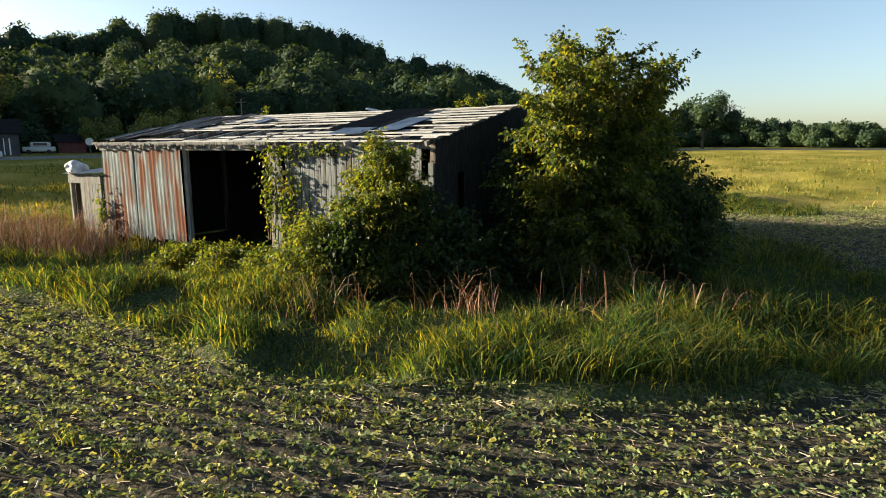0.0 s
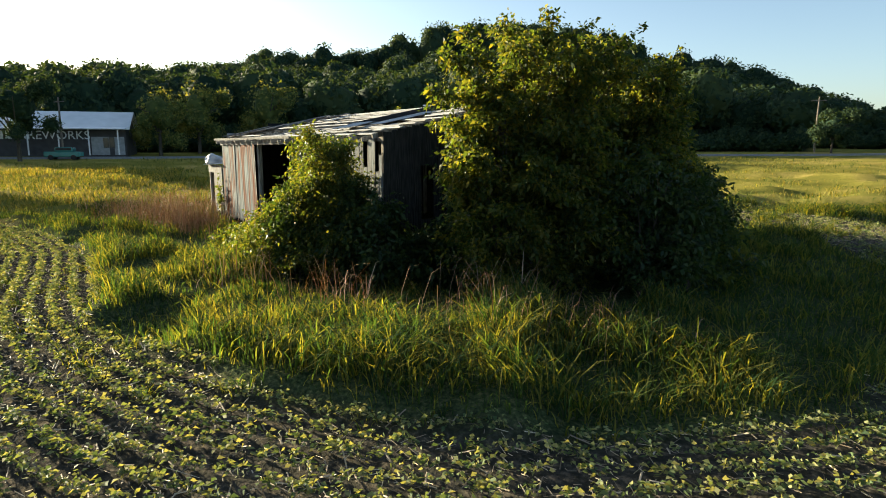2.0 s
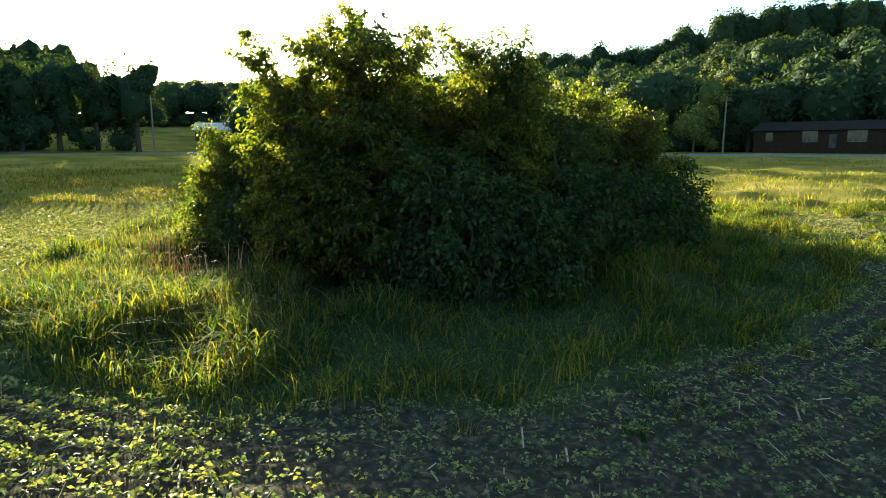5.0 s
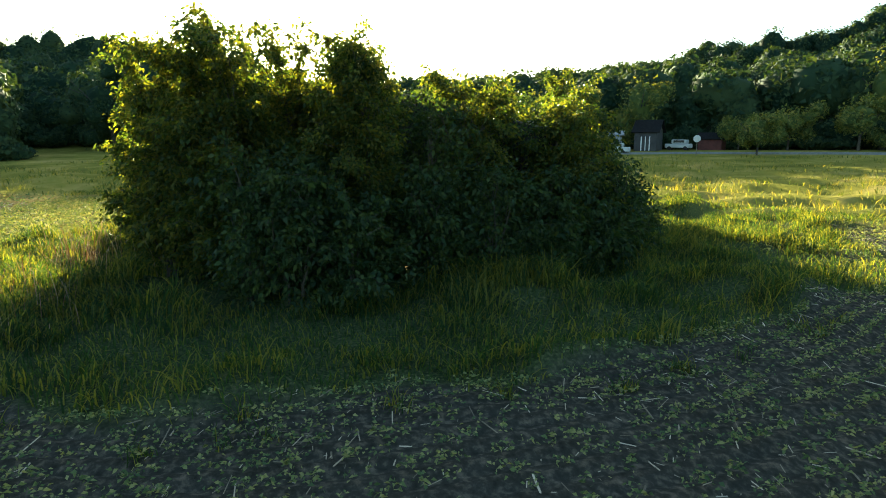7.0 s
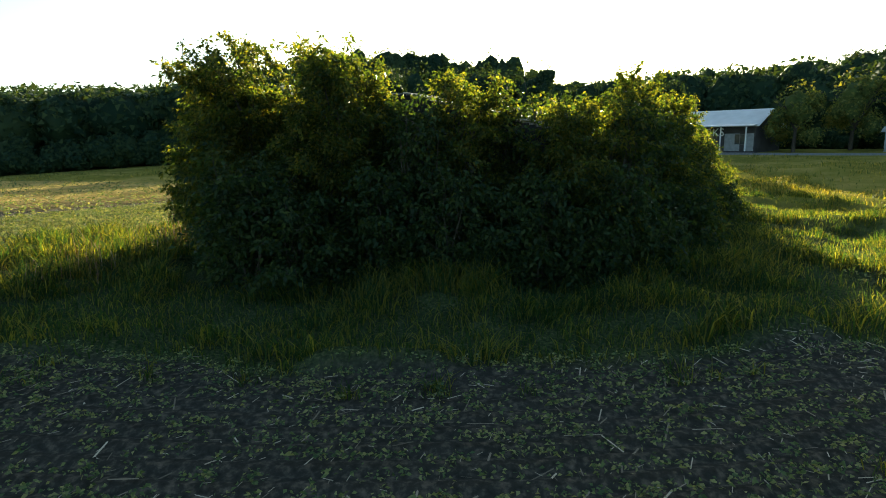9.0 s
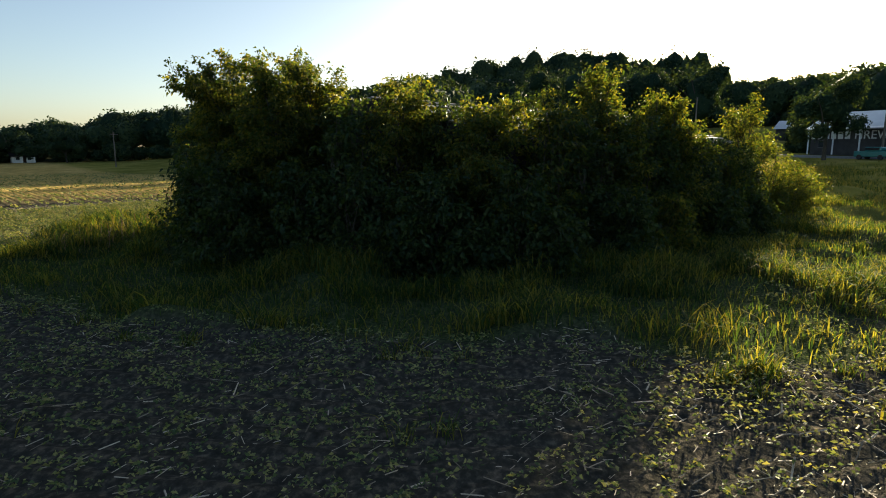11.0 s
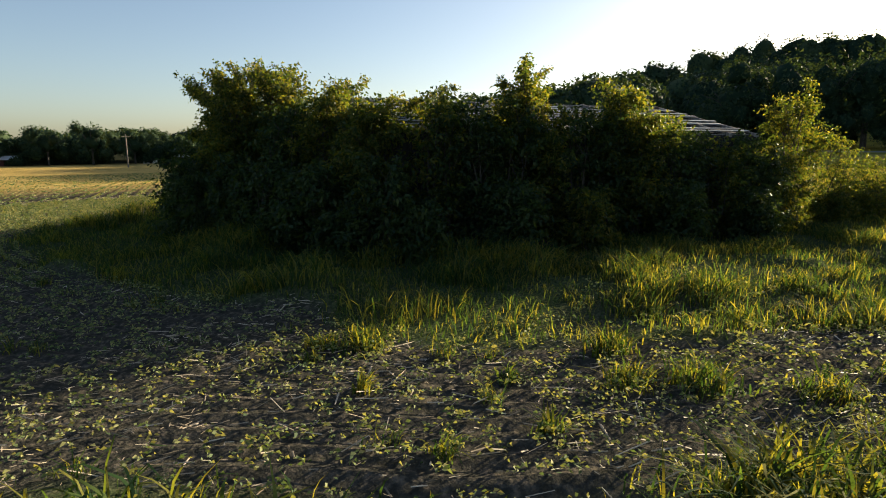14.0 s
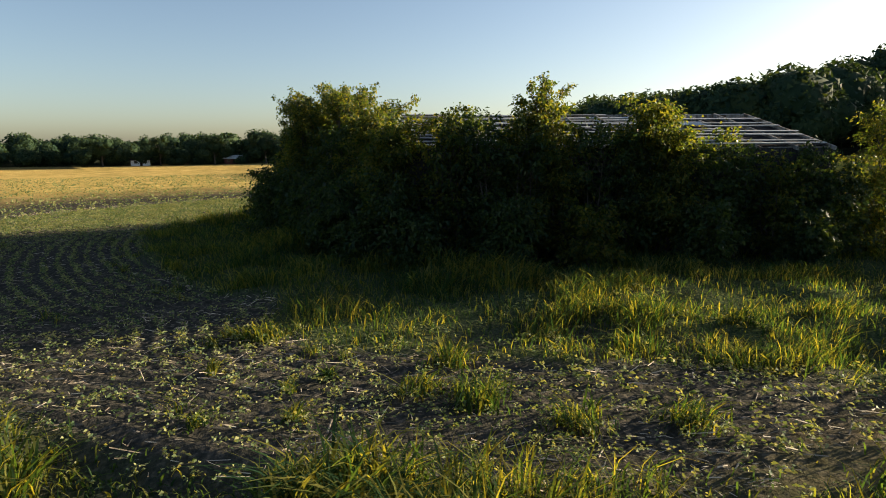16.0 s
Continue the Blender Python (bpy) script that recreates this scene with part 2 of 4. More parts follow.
def edge_distance(x, y):
    """Distance from the island's edge, positive outside it."""
    x, y = np.asarray(x, float), np.asarray(y, float)
    best, inside = np.full(x.shape, 1e9), np.zeros(x.shape, bool)
    for (ax, ay), (bx, by) in zip(ISLAND, np.roll(ISLAND, -1, axis=0)):
        dx, dy = bx - ax, by - ay
        k = np.clip(((x - ax) * dx + (y - ay) * dy) / (dx * dx + dy * dy), 0, 1)
        best = np.minimum(best, np.hypot(x - ax - k * dx, y - ay - k * dy))
        hit = (ay > y) != (by > y)
        inside ^= hit & (x < (bx - ax) * (y - ay) / (by - ay + 1e-12) + ax)
    return np.where(inside, -best, best)


def value_noise(x, y, scale, seed=0):
    """Smooth noise from 0 to 1 with blobs of about that many metres."""
    x, y = np.asarray(x, float) / scale + 1000, np.asarray(y, float) / scale + 1000
    i, j = np.floor(x).astype(int), np.floor(y).astype(int)
    fx, fy = x - i, y - j
    fx, fy = fx * fx * (3 - 2 * fx), fy * fy * (3 - 2 * fy)

    def h(a, b):
        v = (a * 374761393 + b * 668265263 + seed * 974634777) & 0xFFFFFFFF
        v = ((v ^ (v >> 13)) * 1274126177) & 0xFFFFFFFF
        return ((v ^ (v >> 16)) & 0xFFFF) / 65535.0

    return (h(i, j) * (1 - fx) + h(i + 1, j) * fx) * (1 - fy) + (h(i, j + 1) * (1 - fx) + h(i + 1, j + 1) * fx) * fy


def crop_mask(x, y):
    """1 in the tilled field, 0 in grass."""
    x, y = np.asarray(x, float), np.asarray(y, float)
    d = edge_distance(x, y) + 0.9 * (value_noise(x, y, 1.7, 3) - 0.5)
    west = (x + 24) * 0.87 - (y - 12) * 0.5
    east = np.where(y < 8, 100.0, 23.5 - x)
    return np.clip(np.minimum(np.minimum(d / 0.5, west / 2.0), east / 2.0) + 0.5, 0, 1)


def bearing(x, y):
    return np.degrees(np.arctan2(-(np.asarray(x) - 5), np.asarray(y) - 15))


def under_trees(x, y):
    """How deep a place lies in the thicket and barn, where little grows."""
    along, back = (x + 12.54) * .868 - (y - 22.07) * .495, (x + 12.54) * .495 + (y - 22.07) * .868
    barn = (along > 0) & (along < 14) & (back > 0.1) & (back < 10.6)
    d = np.minimum.reduce([np.hypot((x - a) / w, (y - b) / w) for a, b, w in ((4.5, 15.6, 2.0), (5, 19, 2.0), (4.8, 22, 1.9), (4.4, 25, 1.8), (1.5, 28, 1.6), (-1.6, 14.2, 0.9))])
    return barn | (d < 1)


def tuft_measure(x, y):
    """How strongly grass tufts grow at a place."""
    return value_noise(x, y, 1.3, 8) * 0.55 + value_noise(x, y, 3.4, 9) * 0.45 + np.where(np.asarray(x) < -3, 0.05, 0)


def height(x, y):
    """The ground: level round the barn, rising to the road, the woods and the hill, level to the south."""
    x, y = np.asarray(x, float), np.asarray(y, float)
    r = np.hypot(x - 5, y - 15)
    b = (bearing(x, y) + 180) % 360 - 180
    up = np.interp(b, [-180, -100, -50, -25, 0, 60, 95, 118, 135, 180], [-1.8, 0.5, 2.2, 2.6, 2.6, 2.5, 2.2, 0.4, -1.6, -1.8])
    z = up * np.clip((r - 32) / 75, 0, 1) ** 1.3
    hill = np.interp(b, [-60, -20, -8, -2, 8, 16, 22, 30, 45, 58, 70, 86, 95, 104, 114, 124, 136, 170], [2, 3, 6, 17, 27, 36, 38, 30, 26, 20, 17, 15, 24, 23, 15, 11, 4, 1])
    z = z + hill * np.clip((r - 125) / 160, 0, 1) ** 1.15
    z = z + 0.1 * (value_noise(x, y, 3.0, 5) - 0.5) * np.clip(-edge_distance(x, y) / 2, 0.25, 1)
    mound = np.clip((tuft_measure(x, y) - 0.4) * 3.2, 0, 1)
    z = z + 0.3 * mound * mound * (3 - 2 * mound) * (1 - crop_mask(x, y)) * ~under_trees(x, y) * (r < 30) * np.where(y > 29, 0.55, 1.0)
    z = z + 0.03 * np.cos(2 * np.pi * edge_distance(x, y) / ROW) * crop_mask(x, y) * (r < 32)
    rolling = np.clip((r - 17) / 6, 0, 1) * np.clip((90 - r) / 30, 0, 1) * (1 - crop_mask(x, y))
    z = z + rolling * (0.75 * (value_noise(x, y, 2.6, 61) - 0.5) + 0.4 * (value_noise(x, y, 6.0, 62) - 0.5))
    return z


def wood_band(b):
    """Near and far edge of the woods in that bearing."""
    if -8 < b < 72:
        return 126, 300
    if 72 <= b < 104:
        return (140 if b >= 88 else 215), 300
    if 104 <= b < 132:
        return 96, 200
    return (150, 175) if b < 0 else (176, 205)


def mesh_object(name, verts, faces, mat, smooth=False):
    me = bpy.data.meshes.new(name)
    verts, faces = np.asarray(verts, np.float32), np.asarray(faces, np.int32)
    k = faces.shape[1]
    me.vertices.add(len(verts))
    me.vertices.foreach_set("co", verts.ravel())
    me.loops.add(faces.size)
    me.loops.foreach_set("vertex_index", faces.ravel())
    me.polygons.add(len(faces))
    me.polygons.foreach_set("loop_start", np.arange(0, faces.size, k, dtype=np.int32))
    me.polygons.foreach_set("loop_total", np.full(len(faces), k, np.int32))
    if smooth:
        me.polygons.foreach_set("use_smooth", np.ones(len(faces), bool))
    me.update(calc_edges=True)
    me.validate()
    me.materials.append(mat)
    return new(name, me)


def build_ground():
    radii = np.concatenate([np.arange(0.4, 7, 0.36), np.arange(7, 21, 0.11), np.arange(21, 34, 0.36), 34 * 1.045 ** np.arange(0, 104)])
    turns = 380
    a = np.linspace(0, 2 * np.pi, turns, endpoint=False)
    x = CENTRE[0] + np.outer(radii, np.cos(a)).ravel()
    y = CENTRE[1] + np.outer(radii, np.sin(a)).ravel()
    x, y = np.append(x, CENTRE[0]), np.append(y, CENTRE[1])
    i = np.arange(len(radii) - 1)[:, None] * turns + np.arange(turns)
    j = np.arange(len(radii) - 1)[:, None] * turns + (np.arange(turns) + 1) % turns
    quads = np.stack([i, i + turns, j + turns, j], -1).reshape(-1, 4)
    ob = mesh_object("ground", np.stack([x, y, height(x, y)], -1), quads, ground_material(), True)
    d = edge_distance(x, y)
    straight = x * 0.87 - y * 0.5
    r = np.hypot(x - 5, y - 15)
    bare = 0.8 * np.clip((y - 31) / 2, 0, 1) * np.clip((x - 1) / 2, 0, 1) * np.clip(value_noise(x, y, 1.6, 53) * 2.2 - 0.4, 0, 1)
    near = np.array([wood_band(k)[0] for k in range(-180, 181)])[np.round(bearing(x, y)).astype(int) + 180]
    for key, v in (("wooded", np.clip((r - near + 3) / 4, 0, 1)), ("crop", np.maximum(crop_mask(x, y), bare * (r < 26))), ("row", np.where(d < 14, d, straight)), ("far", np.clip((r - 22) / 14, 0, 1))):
        at = ob.data.attributes.new(key, "FLOAT", "POINT")
        at.data.foreach_set("value", v.astype(np.float32))
    return tagged(ob, "brown tilled earth and rough grassy ground", "ground", kind="structure")


ground = build_ground()


# ---- growing things ----
def unit(v):
    return v / np.maximum(np.linalg.norm(v, axis=-1, keepdims=True), 1e-9)


def leaf_quads(base, along, size, width=0.5, rng=RNG, droop=0.25):
    """Folded leaves: from base, pointing along, each of its own size."""
    n = len(base)
    side = unit(np.cross(along, rng.normal(size=(n, 3))))
    up = np.cross(side, along)
    s = size[:, None]
    tip = base + along * s - np.array([0, 0, droop]) * s
    mid = base + along * s * 0.45
    v = np.stack([base, mid + side * s * width * 0.5 + up * s * 0.1, tip, mid - side * s * width * 0.5 + up * s * 0.1], 1).reshape(-1, 3)
    return v, np.arange(4 * n).reshape(-1, 4)


def blades(x, y, z, tall, wide, lean, rng, bend=0.5, way=None):
    """Grass blades of two bent segments each, as quads that end in a narrow tip."""
    n = len(x)
    a = rng.uniform(0, 2 * np.pi, n) if way is None else way
    d = np.stack([np.cos(a), np.sin(a), 0 * a], -1)
    s = np.stack([-np.sin(a + rng.normal(0, .5, n)), np.cos(a), 0 * a], -1) * wide[:, None]
    p = np.stack([x, y, z - 0.02], -1)
    k = (tall * lean)[:, None]
    up = np.array([0, 0, 1.0])
    m1 = p + d * k * 0.22 + up * (tall * 0.5)[:, None]
    m2 = p + d * k * 0.62 + up * (tall * (0.9 - 0.12 * bend))[:, None]
    t = p + d * k * 1.2 + up * (tall * (1.0 - 0.55 * bend * rng.random(n) ** 1.3))[:, None]
    v = np.stack([p - s * .5, p + s * .5, m1 - s * .5, m1 + s * .5, m2 - s * .38, m2 + s * .38, t - s * .06, t + s * .06], 1).reshape(-1, 3)
    o = np.arange(n)[:, None] * 8
    f = np.concatenate([o + [0, 1, 3, 2], o + [2, 3, 5, 4], o + [4, 5, 7, 6]], 1).reshape(-1, 4)
    return v, f


def joined(name, pieces, mat):
    at, vs, fs = 0, [], []
    for v, f in pieces:
        vs.append(v)
        fs.append(f + at)
        at += len(v)
    return mesh_object(name, np.concatenate(vs), np.concatenate(fs), mat)


def tube(points, radii, sides=7):
    """A tapered limb along points."""
    points = np.asarray(points, float)
    ring = []
    for i, p in enumerate(points):
        t = unit(points[min(i + 1, len(points) - 1)] - points[max(i - 1, 0)])
        s = unit(np.cross(t, (0.3, 0.9, 0.2)))
        u = np.cross(t, s)
        a = np.linspace(0, 2 * np.pi, sides, endpoint=False)
        ring.append(p + radii[i] * (np.outer(np.cos(a), s) + np.outer(np.sin(a), u)))
    v = np.concatenate(ring)
    i = np.arange(len(points) - 1)[:, None] * sides + np.arange(sides)
    j = np.arange(len(points) - 1)[:, None] * sides + (np.arange(sides) + 1) % sides
    return v, np.stack([i, j, j + sides, i + sides], -1).reshape(-1, 4)


def tree(name, label, category, x, y, tall, wide, seed, sprays=900, leaves=16, leaf=0.13, low=0.12, mat=LEAF, stems=3, flat=(1.0, 1.0), twigs=0.1, group="", tips=()):
    """Stems and limbs, and a crown of leafy sprays that grow out of uneven lobes."""
    rng = np.random.default_rng(seed)
    z0 = float(height(x, y))
    ob = tagged(new(name), label, category, group)
    ob.location = (x, y, z0)
    # limbs: from a stem outwards to an uneven shell, the last ones to given tips
    lobes = max(20, int(sprays ** 0.5 * 1.4))
    a = np.arange(lobes) * 2.4 + rng.normal(0, .35, lobes)
    hgt = low + (0.97 - low) * ((np.arange(lobes) + rng.random(lobes)) / lobes) ** 0.85
    spread = np.sin(np.clip((hgt - low * 0.4) / (1.06 - low * 0.4), 0, 1) ** 0.75 * np.pi) ** 0.62
    rad = wide * spread * rng.uniform(0.45, 1.05, lobes)
    c = np.stack([np.cos(a) * rad * flat[0], np.sin(a) * rad * flat[1], hgt * tall * rng.uniform(.94, 1.03, lobes)], -1)
    short = np.zeros(lobes, bool)
    if tips:
        t = np.array(tips, float) - (x, y, z0)
        c = np.concatenate([c, t, t * (0.86, 0.86, 0.95) + rng.normal(0, .12, t.shape)])
        lobes = len(c)
        short = np.append(short, np.ones(2 * len(t), bool))
    begin = np.zeros((lobes, 3))
    pieces = []
    for s in range(stems):
        b = rng.uniform(0, 2 * np.pi)
        foot = np.array([math.cos(b), math.sin(b), 0]) * wide * 0.12 * (stems > 1)
        top = foot * 3 + np.array([0, 0, tall * rng.uniform(0.6, 0.8)])
        mid = foot * 1.6 + np.array([rng.normal(0, .1), rng.normal(0, .1), tall * 0.35])
        r = 0.017 * tall / stems ** 0.4
        pieces.append(tube([foot - (0, 0, 0.15), foot * 1.1 + (0, 0, tall * .12), mid, top], [r * 1.3, r, r * .7, r * .2]))
        for k in range(s, lobes, stems):
            up = np.clip(c[k, 2] / tall - 0.18, 0.05, 0.72)
            begin[k] = foot * (1.2 + up) + np.array([0, 0, tall * up])
            pieces.append(tube([begin[k], (begin[k] + c[k]) / 2 + (0, 0, 0.06 * tall), c[k]], [r * .34, r * .22, r * .05], 5))
    n = sprays
    span = np.linalg.norm(c - begin, axis=1)
    weight = (span + 0.25) * np.where(short, 0.42, 1.0)
    which = rng.choice(lobes, n, p=weight / weight.sum())
    u = 1 - np.where(short[which], 0.6, 0.85) * rng.random(n)
    p0, p2 = begin[which], c[which]
    p1 = (p0 + p2) / 2 + np.array([0, 0, 0.12 * tall])
    root = p0 * ((1 - u) ** 2)[:, None] + p1 * (2 * u * (1 - u))[:, None] + p2 * (u * u)[:, None] + rng.normal(0, .045, (n, 3))
    out = unit(p2 - p0)
    side = unit(np.cross(out, (0, 0, 1.0)) + 1e-6) * rng.choice([-1.0, 1.0], n)[:, None]
    way = unit(out * rng.uniform(.2, 1.0, n)[:, None] + side * rng.uniform(.2, 1.1, n)[:, None] + rng.normal(0, .22, (n, 3)) + (0, 0, 0.12))
    inner = rng.random(n) < (0.12 if mat is LEAF else 0.22)
    root[inner] = root[inner] * np.stack([rng.uniform(0.0, 0.8, inner.sum())] * 2 + [rng.uniform(0.55, 0.95, inner.sum())], -1)
    long = rng.uniform(0.3, 1.0, n) * (0.5 + wide * 0.26) * (1.2 - 0.45 * u) * np.where(short[which], 0.62, 1.0)
    wild = (rng.random(n) < twigs * 0.6) & ~inner
    long[wild] *= 1.35
    way[wild] = unit(way[wild] + (0, 0, 0.5))
    leaves = int(leaves * (0.95 if mat is LEAF else 1.1))
    k = np.tile(np.arange(leaves), n)
    w = np.repeat(np.arange(n), leaves)
    f = (k + rng.random(len(k))) / leaves
    base = root[w] + way[w] * (long[w] * f)[:, None] - np.array([0, 0, 1.0]) * (long[w] * f * f * 0.45)[:, None] + rng.normal(0, 0.055, (len(k), 3))
    along = unit(way[w] * 0.7 + unit(rng.normal(size=(len(k), 3))) * 0.8 + (0, 0, -0.4))
    base[:, 2] = np.maximum(base[:, 2], 0.1)
    sz = leaf * 0.8 * rng.uniform(0.5, 1.35, len(k))
    crown = leaf_quads(base, along, sz, 0.52, rng)
    # thin twigs that carry the long sprays
    p0, p2 = root[wild], root[wild] + way[wild] * long[wild][:, None] - np.array([0, 0, 0.45]) * long[wild][:, None]
    p1 = (p0 + p2) / 2 + np.array([0, 0, 0.11]) * long[wild][:, None]
    p00 = root[wild] - way[wild] * 0.05
    side = unit(np.cross(way[wild], rng.normal(size=way[wild].shape))) * 0.008
    tv = np.stack([p00 - side, p00 + side, p0 - side, p0 + side, p1 - side * .7, p1 + side * .7, p2 - side * .3, p2 + side * .3], 1).reshape(-1, 3)
    ti = np.arange(len(p0))[:, None] * 8
    pieces.append((tv, np.concatenate([ti + [0, 1, 3, 2], ti + [2, 3, 5, 4], ti + [4, 5, 7, 6]], 1).reshape(-1, 4)))
    wood = joined("trunk", pieces, BARK)
    wood.parent = ob
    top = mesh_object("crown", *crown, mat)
    top.parent = ob
    return ob


def plan_trees():
    T = "dense green leafy tree overgrowing the old barn"
    tree("tree", "tall bushy green tree with loose feathery top sprays", "tree", 3.6, 15.8, 5.0, 2.3, 11, 3300, 20, 0.15, 0.05, twigs=0.2,
         tips=[(3.6, 15.3, 6.15), (5.5, 14.8, 5.55), (2.75, 15.3, 6.15), (4.4, 15.0, 5.75), (3.4, 13.9, 5.5), (5.3, 14.5, 5.3), (1.7, 15.0, 3.4), (4.7, 14.0, 5.2), (3.0, 14.7, 5.7), (5.9, 15.6, 5.2), (5.0, 16.4, 5.6)])
    tree("tree", "tall bushy green tree with loose feathery top sprays", "tree", 2.75, 14.3, 4.9, 1.25, 23, 1500, 18, 0.15, 0.05, twigs=0.25,
         tips=[(2.54, 13.4, 5.65), (2.2, 13.4, 5.2), (1.6, 13.6, 4.5), (3.1, 14.7, 5.4), (2.0, 14.9, 4.5), (1.4, 14.4, 3.9)])
    tree("tree", T, "tree", 3.1, 17.5, 5.1, 1.3, 12, 1200, 18, 0.15, 0.1, twigs=0.2, tips=[(2.9, 15.7, 6.1), (1.8, 16.7, 6.2), (2.7, 16.9, 6.0), (3.0, 17.9, 5.9)])
    tree("tree", T, "tree", 4.1, 18.7, 5.7, 1.6, 13, 1600, 17, 0.14, 0.05, twigs=0.16, tips=[(4.5, 17.5, 5.9), (4.9, 18.6, 5.85), (4.3, 16.6, 5.9)])
    tree("tree", T, "tree", 5.7, 18.2, 5.3, 1.3, 21, 1600, 17, 0.14, 0.05, twigs=0.16, tips=[(6.2, 18.2, 5.6)])
    tree("tree", T, "tree", 4.5, 21.8, 4.9, 1.5, 20, 1300, 17, 0.14, 0.05, tips=[(2.5, 21.2, 5.3), (3.2, 20.9, 5.2)])
    tree("tree", T, "tree", 5.0, 24.2, 4.4, 1.6, 14, 1300, 17, 0.14, 0.05, tips=[(3.42, 25.74, 4.8)])
    tree("tree", "green leafy tree behind the barn's roof", "tree", 1.58, 26.67, 5.0, 1.5, 15, 1500, 17, 0.14, 0.05, twigs=0.2, tips=[(1.18, 26.75, 5.65), (0.79, 26.34, 5.5), (2.26, 27.19, 5.35), (0.37, 26.82, 5.3)])
    tree("tree", T, "tree", -1.70, 28.64, 4.7, 1.8, 16, 1600, 16, 0.14, 0.05, tips=[(-2.60, 28.71, 4.8), (-0.59, 28.39, 5.0)])
    tree("tree", "slender yellow-green tree at the barn's back corner", "tree", -9.43, 32.05, 5.2, 1.6, 17, 720, 15, 0.14, 0.2, twigs=0.2, tips=[(-9.55, 32.55, 5.5), (-8.86, 32.67, 4.6)])
    tree("shrub", "yellow-green sunlit shrub before the barn's front wall", "shrub", -1.5, 14.4, 3.6, 1.3, 18, 2000, 15, 0.115, 0.03, mat=VINE, tips=[(-1.7, 13.6, 3.75)])
    tree("shrub", "low sprawling sunlit shrub before the barn's front wall", "shrub", -3.1, 14.4, 1.6, 1.1, 19, 800, 14, 0.11, 0.03, mat=VINE)
    for i, (x, y, h, w) in enumerate([(5.9, 17.4, 3.2, 1.1), (5.9, 15.9, 3.3, 1.3), (6.7, 16.6, 2.7, 1.3), (7.0, 17.8, 2.4, 1.2), (5.6, 18.8, 1.8, 1.3), (6.2, 24.4, 1.6, 1.2), (6.5, 22.4, 1.5, 1.2), (5.4, 26.0, 1.7, 1.2), (6.5, 19.6, 2.9, 1.1), (6.5, 21.3, 2.9, 1.2), (6.3, 23.2, 2.8, 1.2), (5.9, 25.2, 2.9, 1.2), (3.8, 25.9, 4.6, 1.2), (-2.3, 14.1, 2.5, 0.7), (5.3, 20.4, 4.4, 1.4), (4.6, 20.0, 4.9, 1.1), (4.2, 23.0, 4.8, 1.2), (2.6, 24.6, 4.9, 1.2), (2.5, 15.3, 2.4, 1.1), (1.7, 15.5, 3.7, 0.85), (0.9, 15.0, 1.5, 0.9), (0.1, 14.2, 2.2, 0.7), (-0.8, 14.3, 2.7, 0.55)]):
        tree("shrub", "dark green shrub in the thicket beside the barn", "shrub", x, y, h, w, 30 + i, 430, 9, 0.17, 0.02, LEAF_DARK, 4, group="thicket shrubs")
    for i, (along, off, h, w) in enumerate([(-0.9, 0.3, 2.7, 1.0), (0.2, 0.9, 3.1, 1.0), (1.3, 0.8, 3.5, 1.0), (2.5, 1.0, 3.4, 1.1), (3.7, 0.8, 3.7, 1.0), (4.8, 1.0, 3.6, 1.0), (5.9, 0.9, 4.0, 1.1), (7.0, 1.0, 4.1, 1.1), (8.1, 0.9, 4.5, 1.1), (9.2, 1.0, 4.3, 1.0), (10.3, 0.9, 4.6, 1.1), (11.5, 0.9, 4.6, 1.1), (12.7, 0.8, 4.6, 1.1), (2.0, 2.1, 1.7, 0.9), (5.2, 2.2, 1.9, 0.9), (8.6, 2.2, 2.0, 1.0), (11.0, 2.2, 2.1, 1.0)]):
        x, y = -12.54 + along * 0.868 + (10.6 + off) * 0.495, 22.07 - along * 0.495 + (10.6 + off) * 0.868
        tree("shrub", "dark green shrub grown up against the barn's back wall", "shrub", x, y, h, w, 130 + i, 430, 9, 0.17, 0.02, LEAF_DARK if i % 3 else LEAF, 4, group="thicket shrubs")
    for i, (x, y, h, w) in enumerate([(-10.6, 33.6, 3.3, 1.4), (-12.0, 34.7, 2.7, 1.4), (-13.6, 35.6, 2.2, 1.4), (-10.09, 33.43, 1.1, 0.7), (-11.62, 34.17, 1.5, 0.9), (-10.53, 32.01, 1.4, 0.8), (-13.05, 34.91, 1.5, 1.0), (-8.52, 31.68, 1.2, 0.7)]):
        tree("shrub", "sunlit yellow-green shrub behind the barn's corner", "shrub", x, y, h, w, 80 + i, 300, 14, 0.12, 0.02, VINE, 4, group="sunlit shrubs")
    for i, (x, y, h, w) in enumerate([(-4.8, 16.2, 0.85, 1.0), (-6.4, 17.2, 0.75, 1.0), (-8.2, 18.4, 0.65, 1.0)]):
        tree("bramble", "low leafy bramble at the foot of the barn wall", "bramble", x, y, h, w, 60 + i, 420, 12, 0.12, 0.02, LEAF, 4, group="brambles")


plan_trees()


def scatter(n, x0, x1, y0, y1, rng):
    return rng.uniform(x0, x1, n), rng.uniform(y0, y1, n)


